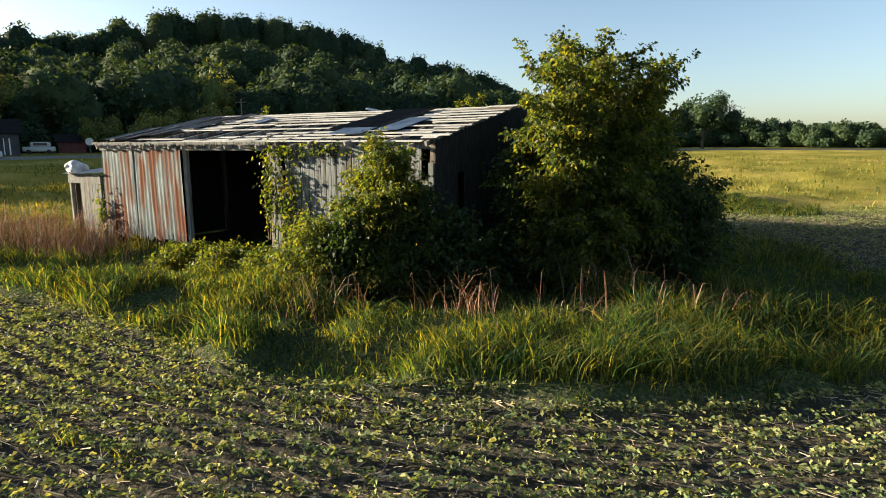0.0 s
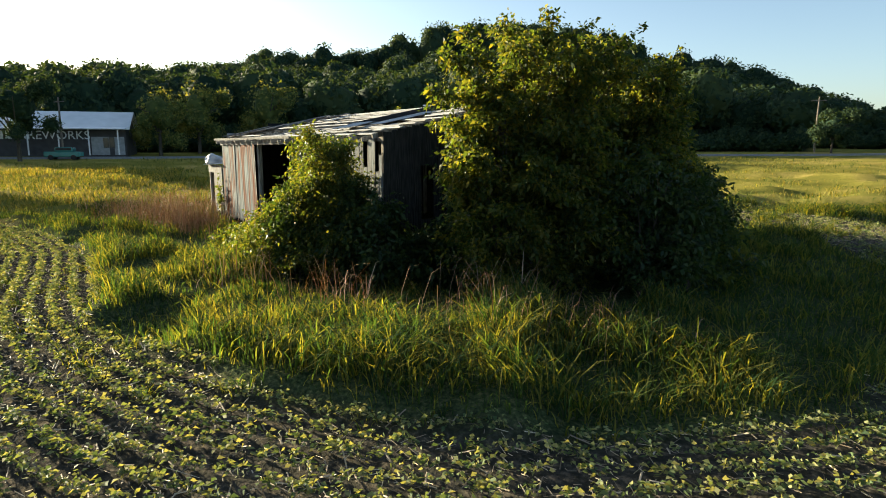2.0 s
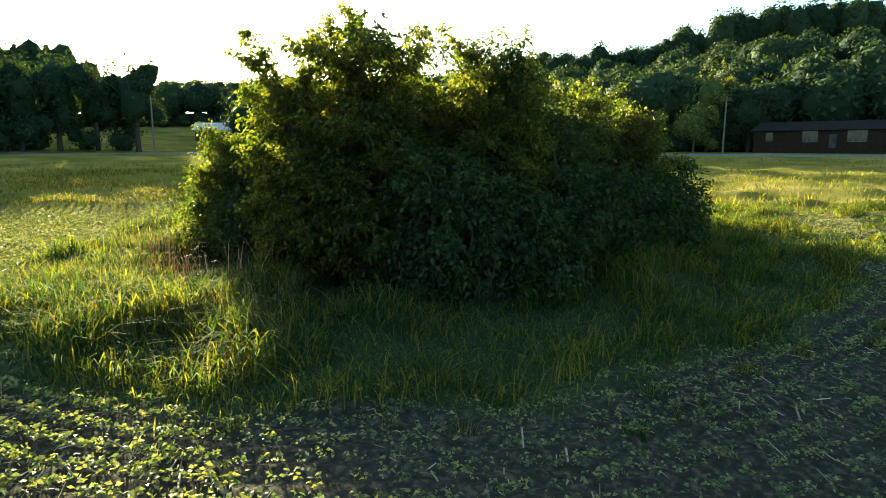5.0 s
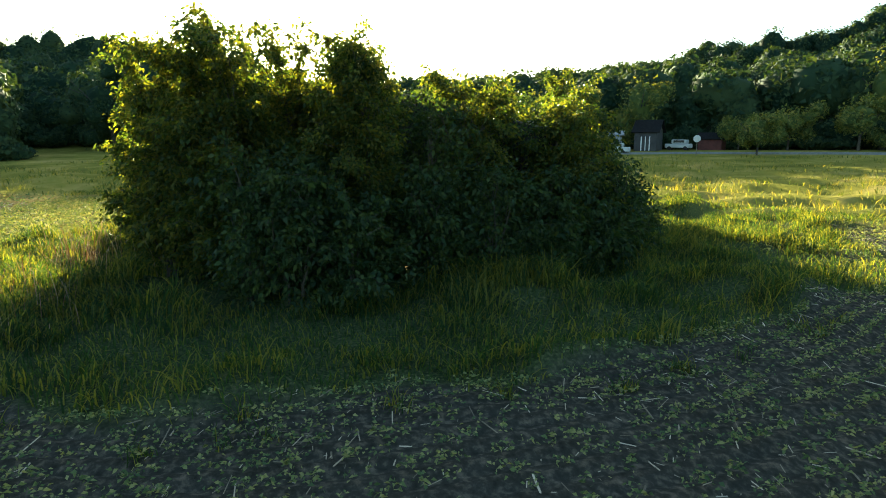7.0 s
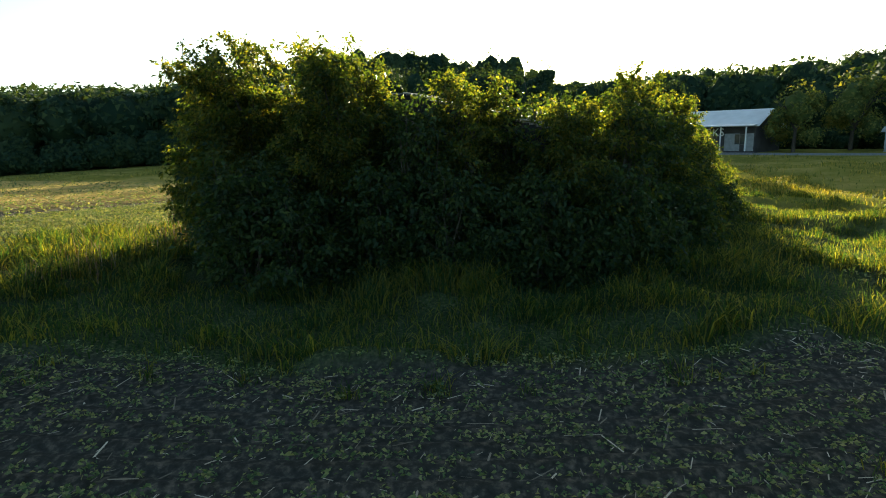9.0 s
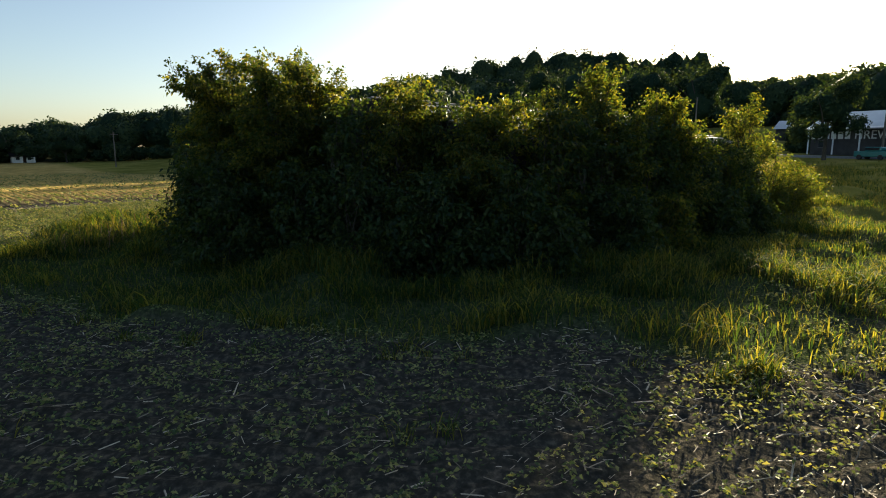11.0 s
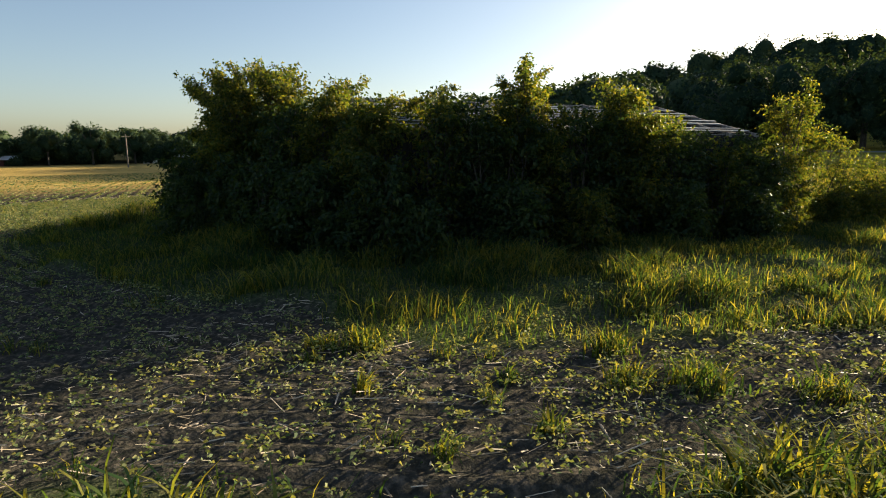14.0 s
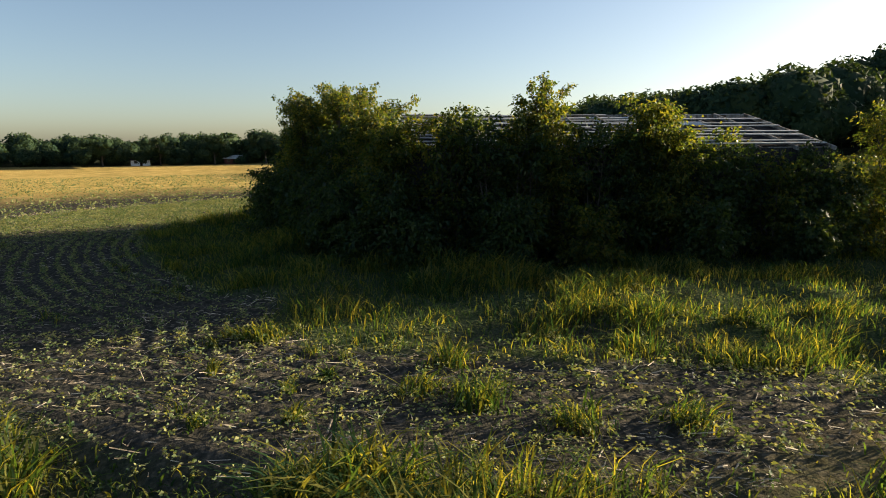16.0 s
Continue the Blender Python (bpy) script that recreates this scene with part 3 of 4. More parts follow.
def build_grass():
    rng = np.random.default_rng(21)
    # broad arching blades, thick in tufts and thin between them
    def stand(x, y, high, broad=1.0):
        """Blades at these places; neighbours lean much the same way."""
        n = len(x)
        way = 12.6 * value_noise(x, y, 0.7, 71) + rng.normal(0, 1.1, n)
        lean = np.clip(rng.normal(0.75, .42, n), 0.03, 1.8)
        return blades(x, y, height(x, y), high * rng.uniform(0.45, 1.15, n), rng.uniform(0.011, 0.027, n) * broad, lean, rng, 1.0, way)

    x, y = scatter(560000, -24, 19, 7.5, 44, rng)
    north = y > 29.5 + 0.15 * (x - 4)
    tuft = 0.38 * tuft_measure(x, y) + 0.46 * value_noise(x, y, 0.95, 72) + 0.16 * value_noise(x, y, 0.3, 73)
    d = edge_distance(x, y)
    thick = np.clip((tuft - np.where(north, 0.5, 0.41)) * 6.5, np.where(north, 0.03, np.where(d > -3.5, 0.1, 0.04)), 1.0) * np.where(x > -9, 0.6, 0.36)
    thick = np.where((x > 7.5) & (y > 26.5) & (y < 32), thick * 0.35, thick)
    verge = (x > 11.5) & (y > 30.5) & (d < -0.1)
    thick = np.where(verge, np.clip(thick * 2.2 + 0.08, 0, 1), thick)
    keep = (rng.random(len(x)) < thick * np.clip(-d / 0.25, 0, 1)) & ~under_trees(x, y)
    x, y, tuft, d, north, verge = x[keep], y[keep], tuft[keep], d[keep], north[keep], verge[keep]
    high = (0.12 + 0.6 * np.clip((tuft - 0.36) * 3.0, 0, 1)) * np.where(north & (x < 10.5), 0.8, 1.0)
    high *= np.where(x < 2, 0.85, 1.0)
    pieces = [stand(x, y, np.where(verge, 0.8 * high + 0.1, high), np.where(verge, 1.5, 1.0))]
    # clumps that stand by themselves in the bare ground north of the barn
    for cx, cy, rad, tall in ((11.15, 29.9, .4, .5), (11.5, 29.4, .25, .35), (9.5, 34.5, .5, .5), (10.0, 33.7, .35, .4), (8.9, 35.8, .45, .45), (7.6, 36.6, .4, .45), (12.4, 31.2, .12, .35), (13.0, 33.0, .16, .3), (9.0, 33.0, .4, .5), (10.9, 32.4, .16, .3), (11.9, 33.6, .16, .3)):
        n = int(420 * rad)
        px, py = cx + rng.normal(0, rad * .5, n), cy + rng.normal(0, rad * .5, n)
        pieces.append(stand(px, py, np.full(n, tall) * np.exp(-((px - cx) ** 2 + (py - cy) ** 2) / (2 * rad * rad))))
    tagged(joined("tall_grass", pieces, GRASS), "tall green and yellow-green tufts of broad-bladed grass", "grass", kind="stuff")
    # short grass between the tufts
    x, y = scatter(60000, -24, 19, 7.5, 44, rng)
    x2, y2 = scatter(60000, -6, 15, 8, 38, rng)
    x, y = np.append(x, x2), np.append(y, y2)
    keep = (rng.random(len(x)) < (1 - crop_mask(x, y)) * np.where(y > 29 + 0.15 * (x - 4), 0.45, 0.8)) & ~under_trees(x, y)
    x, y = x[keep], y[keep]
    v, f = blades(x, y, height(x, y), rng.uniform(0.06, 0.3, len(x)), rng.uniform(0.01, 0.024, len(x)), rng.uniform(0.2, 1.1, len(x)), rng, 0.9)
    tagged(mesh_object("short_grass", v, f, GRASS), "short green grass between the tall tufts", "grass", kind="stuff")
    # single tufts that have come up in the crop
    pieces = []
    for k in range(1100):
        cx, cy = rng.uniform(-20, 17), rng.uniform(0, 33)
        dd = float(edge_distance(cx, cy))
        if not 0.2 < dd < 9 or (cx > -3 and dd > 1.2 and rng.random() < 0.94) or (cx <= -3 and dd > 4 and rng.random() < 0.6):
            continue
        m = int(rng.integers(14, 60))
        bx, by = cx + rng.normal(0, .09, m), cy + rng.normal(0, .09, m)
        pieces.append(blades(bx, by, height(bx, by), rng.uniform(.08, .3, m), rng.uniform(.008, .017, m), rng.uniform(.3, 1.3, m), rng, .9))
    tagged(joined("weed_tufts", pieces, GRASS), "yellow-green grass tufts standing in the crop", "grass", kind="stuff")
    # rough meadow further off
    x, y = np.concatenate([scatter(90000, -75, 90, -45, 110, rng), scatter(30000, -60, -20, 8, 50, rng)], axis=1)
    r = np.hypot(x - 4, y - 20)
    tuft = value_noise(x, y, 2.5, 18) * 0.5 + value_noise(x, y, 8, 19) * 0.5
    keep = ((x < -23) | (x > 18) | (y > 43) | (y < 8)) & (crop_mask(x, y) < 0.5) & (rng.random(len(x)) < np.clip((tuft - 0.25) * 3, 0.25, 1) * np.clip(60 / (r + 10), 0.2, 1)) & (r < 85)
    x, y, tuft, r = x[keep], y[keep], tuft[keep], r[keep]
    tall = (0.16 + 0.4 * np.clip((tuft - 0.34) * 3, 0, 1)) * rng.uniform(0.6, 1.1, len(x))
    v, f = blades(x, y, height(x, y), tall, rng.uniform(0.025, 0.065, len(x)), rng.uniform(0.3, 1.3, len(x)), rng, 0.9)
    tagged(mesh_object("meadow_grass", v, f, MEADOW), "rough sunlit meadow grass, yellow-green", "grass", kind="stuff")


build_grass()


def build_crop():
    """Bean seedlings in narrow rows that follow the island's edge, and straw from the last crop between them."""
    rng = np.random.default_rng(5)
    n = 300000
    x, y = scatter(n, -24, 25, -8, 44, rng)
    d = edge_distance(x, y)
    keep = ((crop_mask(x, y) > 0.6) & (d < 9.5)) | ((y > 31) & (x > 2) & (d > -5) & (d < 0) & (rng.random(n) < 0.25))
    x, y, d = x[keep], y[keep], d[keep]
    # draw each plant to its row
    e = 0.05
    gx, gy = (edge_distance(x + e, y) - d) / e, (edge_distance(x, y + e) - d) / e
    off = np.round(d / ROW) * ROW - d + rng.normal(0, 0.024, len(x)) * np.where(y > 27, 3.0, 1.0)
    x, y = x + gx * off, y + gy * off
    cell = np.round(x / 0.115).astype(int) * 100003 + np.round(y / 0.115).astype(int)
    _, first = np.unique(cell, return_index=True)
    first = first[rng.random(len(first)) < np.clip(0.65 + 0.8 * value_noise(x[first], y[first], 1.5, 31), 0.3, 0.97) * np.where(y[first] > 26, 0.34, np.where((y[first] > 10) & (x[first] > 8), 0.65, 1.0))]
    x, y = x[first], y[first]
    m, k = len(x), 10
    w = np.repeat(np.arange(m), k)
    a = rng.uniform(0, 2 * np.pi, m * k)
    tall = rng.uniform(0.09, 0.22, m)
    base = np.stack([x[w] + rng.normal(0, .045, m * k), y[w] + rng.normal(0, .045, m * k), height(x, y)[w] + tall[w] * rng.uniform(0.4, 1, m * k)], -1)
    along = unit(np.stack([np.cos(a), np.sin(a), rng.uniform(-0.1, 0.7, m * k)], -1))
    leaf = leaf_quads(base, along, rng.uniform(0.048, 0.1, m * k) * np.where((y[w] > 10) & (x[w] > 8), 0.8, 1.0), 0.55, rng, 0.3)
    tagged(joined("bean_seedlings", [leaf], CROP), "young green bean seedlings in narrow rows", "crop", kind="stuff")
    x, y = scatter(90000, -70, 45, -75, 12, rng)
    d = edge_distance(x, y)
    keep = (crop_mask(x, y) > 0.6) & (d > 9) & (rng.random(len(x)) < np.clip(8 / (d + 4), 0, 1))
    x, y, d = x[keep], y[keep], d[keep]
    across = x * 0.87 - y * 0.5
    off = np.round(across / (2 * ROW)) * 2 * ROW - across + rng.normal(0, .07, len(x))
    x, y = x + 0.87 * off, y - 0.5 * off
    m, k = len(x), 3
    w = np.repeat(np.arange(m), k)
    a = rng.uniform(0, 2 * np.pi, m * k)
    base = np.stack([x[w] + rng.normal(0, .06, m * k), y[w] + rng.normal(0, .06, m * k), height(x, y)[w] + rng.uniform(.05, .14, m * k)], -1)
    along = unit(np.stack([np.cos(a), np.sin(a), rng.uniform(0, .8, m * k)], -1))
    tagged(joined("far_bean_rows", [leaf_quads(base, along, rng.uniform(.1, .17, m * k), .7, rng, .2)], CROP), "young bean rows running across the far field", "crop", kind="stuff")
    x, y = scatter(150000, -22, 24, -8, 42, rng)
    c = crop_mask(x, y)
    keep = (c > 0.3) & (rng.random(len(x)) < (0.25 + 1.2 * value_noise(x, y, 1.3, 41) ** 2) * np.where((x > 8) & (y > 10) & (y < 27), 0.28, np.where(x < 2, 2.6, np.where(y < 10, 1.5, 1.0)))) & (edge_distance(x, y) < 12)
    x, y = x[keep], y[keep]
    m = len(x)
    a = np.where(rng.random(m) < 0.55, -0.55 + rng.normal(0, .3, m), rng.uniform(0, np.pi, m))
    big = rng.random(m) < 0.3
    s = np.where(big, rng.uniform(0.06, 0.06 + 0.2 * rng.random(m), m), rng.uniform(0.012, 0.06, m))
    wide = np.where(big, rng.uniform(0.004, 0.012, m), rng.uniform(0.003, 0.007, m))
    t = np.stack([np.cos(a) * s, np.sin(a) * s, rng.normal(0, 0.22, m) * s], -1)
    o = np.stack([-np.sin(a) * wide, np.cos(a) * wide, 0 * a], -1)
    p = np.stack([x, y, height(x, y) + rng.uniform(0.015, 0.06, m)], -1)
    lift = np.array([0, 0, 1.0]) * wide[:, None] * 0.8
    v = np.stack([p - t - o, p - t + lift, p + t + lift, p + t - o, p - t + o, p + t + o], 1).reshape(-1, 3)
    i = np.arange(m)[:, None] * 6
    tagged(mesh_object("straw_litter", v, np.concatenate([i + [0, 1, 2, 3], i + [1, 4, 5, 2]], 1).reshape(-1, 4), STRAW), "pale broken straw and stalks lying on the soil", "straw", kind="stuff")


build_crop()


# ---- the wooded hill and far tree lines ----
def rough_ball():
    bm = bmesh.new()
    bmesh.ops.create_icosphere(bm, subdivisions=2, radius=1.0)
    v = np.array([p.co for p in bm.verts])
    f = np.array([[p.index for p in q.verts] for q in bm.faces])
    bm.free()
    return v, f


BALL = rough_ball()


def far_crowns(spots, rng, per=300, grain=1.0, heart=0.8):
    """Domed lumpy crowns of leafy clumps round a shaded heart, one a spot: x, y, foot, height, radius."""
    vs, fs, at = [], [], 0
    bv, bf = BALL
    for x, y, z, h, r in spots:
        bumps = unit(rng.normal(size=(16, 3)) + (0, 0, .5))
        high, tight = rng.uniform(.1, .32, 16), rng.uniform(5, 11, 16)

        def swell(d):
            return .78 + np.max(high * np.exp(tight * (d @ bumps.T - 1)), axis=1)

        body = np.array([r, r, h * .48])
        mid = np.array([x, y, z + h * .55])
        vs.append(mid + bv * body * (swell(bv) * heart + rng.normal(0, .05, len(bv)))[:, None])
        fs.append(bf + at)
        at += len(bv)
        home = unit(np.array([5 - x, 15 - y, 0.0])) * (0.55 if math.hypot(x, y) > 60 else 0.0)
        out = unit(rng.normal(size=(per, 3)) + home + (0, 0, .35))
        p = mid + out * body * (swell(out) * rng.uniform(heart - .04, .92, per))[:, None]
        p[:, 2] = np.maximum(p[:, 2], z + 0.3)
        face = unit(out + rng.normal(size=(per, 3)) * .6)
        a = unit(np.cross(face, rng.normal(size=(per, 3))))
        b = np.cross(face, a)
        q = (rng.uniform(.3, 1.0, per) * (.07 * r + .18) * grain)[:, None]
        vs.append(np.stack([p - a * q, p - b * q * .8 + a * q * .2, p + a * q * .9 + b * q * .5], 1).reshape(-1, 3))
        fs.append(np.arange(3 * per).reshape(-1, 3) + at)
        at += 3 * per
    return np.concatenate(vs), np.concatenate(fs)


SKYLINE = ([-48, -35, -28, -22, -13, -6, -3, 3, 7, 10, 17, 21, 26, 30, 35, 42, 46, 55, 62, 67, 73, 81, 82.5, 87, 94, 98, 103, 110, 115, 120, 127, 134, 139.5, 148, 159, 168, 182, 192],
           [1.2, 1.4, 2.1, 2.8, 3.2, 4.8, 7.1, 8.0, 8.8, 10.4, 11.5, 11.9, 11.0, 9.9, 9.1, 8.6, 7.1, 7.0, 6.2, 6.3, 5.6, 5.6, 8.2, 8.8, 8.7, 9.0, 8.4, 6.3, 5.6, 5.0, 4.7, 3.4, 2.3, 1.6, 1.7, 1.4, 1.0, 0.9])


def build_woods():
    rng = np.random.default_rng(77)
    spots = []
    for b in np.arange(-48, 192, 2.0):
        top = float(np.interp(b, *SKYLINE))
        hilly = top > 4.4
        r0, r1 = wood_band(b)
        rows = 7 if hilly else 3
        for k in range(3):
            bb, rr = radians(b + rng.uniform(-1, 1)), r0 - rng.uniform(1, 5)
            x, y = 5 - math.sin(bb) * rr, 15 + math.cos(bb) * rr
            spots.append((x, y, float(height(x, y)) - 1.0, rng.uniform(3.5, 7.5), rng.uniform(2.6, 4.6)))
        for k in range(rows):
            f = (k + rng.uniform(-.3, .3)) / (rows - 1)
            r = r0 + (r1 - r0) * max(f, 0) ** 1.1
            bb = radians(b + rng.normal(0, .35))
            x, y = 5 - math.sin(bb) * r, 15 + math.cos(bb) * r
            z = float(height(x, y))
            want = 3.2 + r * math.tan(radians(top + 0.45))
            h = rng.uniform(9, 19) if hilly else rng.uniform(.7, 1.0) * (want - z)
            if k == rows - 1:
                h = want - z + r * rng.uniform(-.014, .003)
                bc = bb + radians(1.0)
                xc, yc = 5 - math.sin(bc) * (r - 5), 15 + math.cos(bc) * (r - 5)
                hc = max(want - float(height(xc, yc)) + r * rng.uniform(-.02, .001), 3.0)
                spots.append((xc, yc, float(height(xc, yc)), hc, min(hc * .55, 8.0)))
            h = min(max(h, 3.0), want - z + 0.8) if want - z > 3 else 3.0
            spots.append((x, y, z, h, min(h * rng.uniform(.4, .62), 8.5)))
    ob = mesh_object("woods", *far_crowns(spots, rng, 500, 1.1, 0.74), FOREST_SHADE)
    tagged(ob, "dense green wood on the hillside, darkened as in shade", "woods", kind="stuff")


build_woods()


# ---- building helpers ----
def part(name, bm, mat, parent, label=""):
    """One mesh object under a thing or a part."""
    me = bpy.data.meshes.new(name)
    bm.to_mesh(me)
    bm.free()
    me.materials.append(mat)
    ob = new(name, me)
    ob.parent = parent
    return tagged(ob, label)


def box(size, at=(0, 0, 0), turn=(0, 0, 0), bevel=0.0, bm=None, jitter=0.0):
    """A box of that size about its centre, moved and turned (degrees)."""
    bm = bm or bmesh.new()
    got = bmesh.ops.create_cube(bm, size=1.0)["verts"]
    m = pose(*at, *turn) @ Matrix.Diagonal((*size, 1))
    for v in got:
        v.co = m @ v.co
        if jitter:
            v.co += Vector((random.uniform(-jitter, jitter), random.uniform(-jitter, jitter), random.uniform(-jitter, jitter)))
    if bevel:
        bmesh.ops.bevel(bm, geom=list({e for v in got for e in v.link_edges}), offset=bevel, segments=1, affect="EDGES")
    return bm


def sheet(wide, tall, m, pitch=0.076, deep=0.008, ragged=0.0, curl=0.0):
    """A corrugated metal sheet in the plane x, z of m, its foot at z 0, with a real thickness."""
    bm = bmesh.new()
    n = max(6, int(wide / pitch * 4))
    rows = 5
    front, back = [], []
    for i in range(n + 1):
        x = wide * i / n
        y = deep * math.sin(2 * math.pi * x / pitch)
        low = random.uniform(0, ragged)
        for side, off in ((front, 0), (back, 0.003)):
            side.append([bm.verts.new(m @ Vector((x, y + off + curl * (k / (rows - 1)) ** 2, (low if k == 0 else 0) + tall * k / (rows - 1)))) for k in range(rows)])
    for i in range(n):
        for k in range(rows - 1):
            bm.faces.new((front[i][k], front[i + 1][k], front[i + 1][k + 1], front[i][k + 1]))
            bm.faces.new((back[i][k], back[i][k + 1], back[i + 1][k + 1], back[i + 1][k]))
    return bm


# ---- the old barn ----
def build_barn():
    random.seed(3)
    barn = tagged(new("barn"), "derelict open-roofed wooden barn with rusty corrugated siding", "barn")
    barn.matrix_world = pose(-12.54, 22.07, 0, 0, 0, -29.7)
    L, D, EAVE, RIDGE, BACK = 14.0, 10.6, 3.76, 4.86, 3.6
    HEAD = 3.5

    def roof_z(y):
        return EAVE + (RIDGE - EAVE) * y / (D / 2) if y < D / 2 else RIDGE + (BACK - RIDGE) * (y - D / 2) / (D / 2)

    # posts and beams
    for x in (0.08, 4.5, 8.35, 11.2, L - 0.08):
        for y in (0.1, D / 2, D - 0.1):
            if y == D / 2 and x not in (0.08, L - 0.08, 4.5, 11.2):
                continue
            h = roof_z(y) - 0.1
            part("post", box((0.15, 0.15, h + 0.2), (x, y, h / 2 - 0.1), (0, 0, random.uniform(-4, 4)), 0.01), WOOD, barn)
    for y, z in ((0.1, EAVE - 0.16), (D / 2, RIDGE - 0.14), (D - 0.1, BACK - 0.16)):
        part("beam", box((L, 0.1, 0.18), (L / 2, y, z), (0, 0, 0), 0.01), WOOD, barn)
    # rafters
    for i in range(12):
        x = 0.1 + (L - 0.2) * i / 11
        for y0, y1 in ((-0.25, D / 2), (D / 2, D + 0.25)):
            z0, z1 = roof_z(max(y0, 0)) - (0.06 if y0 < 0 else 0), roof_z(min(y1, D)) - (0.06 if y1 > D else 0)
            a = math.degrees(math.atan2(z1 - z0, y1 - y0))
            part("rafter", box((0.06, math.hypot(y1 - y0, z1 - z0), 0.12), (x, (y0 + y1) / 2, (z0 + z1) / 2 - 0.06), (a, 0, 0)), WOOD, barn)
    # bare laths across the rafters, warped and some of them short
    for side in (0, 1):
        n = 12
        for i in range(n):
            f = (i + 0.35) / n
            y = -0.2 + (D / 2 + 0.15) * f if side == 0 else D / 2 + 0.05 + (D / 2 + 0.15) * f
            z = roof_z(min(max(y, 0), D)) + 0.03
            a = math.degrees(math.atan2(RIDGE - EAVE, D / 2)) * (1 if side == 0 else -1)
            at = random.uniform(-0.05, 0.25) if i % 3 else 2.6
            end_all = L + random.uniform(0.0, 0.25)
            while at < end_all - 0.3:
                long = min(random.uniform(3.2, 5.2) if at < 3 else random.uniform(5.5, 9.0), end_all - at)
                if random.random() > (0.2 if at < 3 else 0.03):
                    wide = random.uniform(0.12, 0.17)
                    sag = -0.05 * math.sin(math.pi * (at + long / 2) / L) * (1.6 if i < 4 else 0.6)
                    part("lath", box((long - 0.02, wide, 0.026), (at + long / 2, y + random.uniform(-0.02, 0.02), z + sag + random.uniform(0, 0.02)), (a + random.uniform(-3, 3), random.uniform(-0.5, 0.5), random.uniform(-0.5, 0.5)), 0.004), LATH, barn)
                at += long
    # black sheets added under the laths to block light and darken the gaps
    for side in (0, 1):
        t = math.degrees(math.atan2(RIDGE - EAVE, D / 2)) * (1 if side == 0 else -1)
        x = 0.1
        while x < L - 0.3:
            w = min(random.uniform(0.85, 1.0), L - x)
            gap = random.uniform(0.0, 0.5)
            y0, y1 = (0.05 + gap * 0.5, D / 2 - 0.05) if side == 0 else (D / 2 + 0.05, D - 0.05 - gap * 0.5)
            part("roof_blind", box((w - 0.02, (y1 - y0) / math.cos(radians(t)), 0.006), (x + w / 2, (y0 + y1) / 2, roof_z((y0 + y1) / 2) - 0.13), (t, 0, 0)), TAR, barn, "black sheet added under the laths to keep light out")
            x += w
    # what is left of the roofing
    slope = math.degrees(math.atan2(RIDGE - EAVE, D / 2))
    for x, y, w, h, mat in ((0.0, 0.0, 0.7, 2.1, OLDTIN), (0.68, 0.1, 0.7, 2.4, OLDTIN), (1.36, 0.7, 0.7, 1.3, OLDTIN), (0.0, 2.2, 0.7, 2.4, OLDTIN), (0.7, 2.4, 0.7, 2.2, OLDTIN), (1.4, 2.1, 0.7, 2.5, OLDTIN), (2.1, 1.9, 0.6, 1.7, OLDTIN), (2.1, 3.7, 0.7, 1.2, OLDTIN),
                            (4.4, 2.9, 0.62, 0.9, TIN), (9.6, 1.2, 0.9, 3.6, TAR), (10.5, 1.5, 0.9, 3.3, TAR), (11.4, 1.0, 0.8, 2.0, TIN), (10.2, 0.4, 1.2, 0.8, TIN)):
        m = pose(x, y, roof_z(y) + 0.06 + random.uniform(0, 0.03)) @ pose(0, 0, 0, slope, 0, random.uniform(-3, 3)) @ Matrix(((1, 0, 0, 0), (0, 0, 1, 0), (0, 1, 0, 0), (0, 0, 0, 1)))
        part("roof_sheet", sheet(w, h, m, curl=random.uniform(0, 0.04)), mat, barn, "left-over roofing sheet, dull and buckled")
    # a buckled sheet that stands up on the ridge
    part("roof_sheet", sheet(0.55, 0.3, pose(7.9, D / 2 - 0.1, RIDGE + 0.05, -52, 12, 10), curl=0.16), TIN, barn, "buckled pale sheet standing on the ridge")
    for x, y in ((3.0, 7.4), (4.6, 8.2)):
        m = pose(x, y, roof_z(y) + 0.06) @ pose(0, 0, 0, -slope, 0, random.uniform(-6, 6)) @ Matrix(((1, 0, 0, 0), (0, 0, 1, 0), (0, 1, 0, 0), (0, 0, 0, 1)))
        part("roof_sheet", sheet(0.9, 0.8, m, curl=0.05), TIN, barn, "left-over roofing sheet, dull and buckled")
    # front: rusty sheets, an open bay, whitewashed boards
    x = 0.0
    while x < 4.35:
        w = min(random.uniform(0.62, 0.7), 4.45 - x)
        part("wall_sheet", sheet(w, HEAD - 0.35, pose(x, -0.03 - random.uniform(0, 0.02), 0.35, random.uniform(-0.6, 0.6), 0, 0), pitch=0.2, deep=0.006, ragged=0.22), RUST, barn, "rust-streaked corrugated wall sheet")
        x += w - 0.03
    part("fascia", box((8.5, 0.025, 0.07), (4.25, -0.29, EAVE - 0.06), (0, 0.3, 0), 0.004), WOOD, barn, "narrow bleached eaves board")
    bm = bmesh.new()
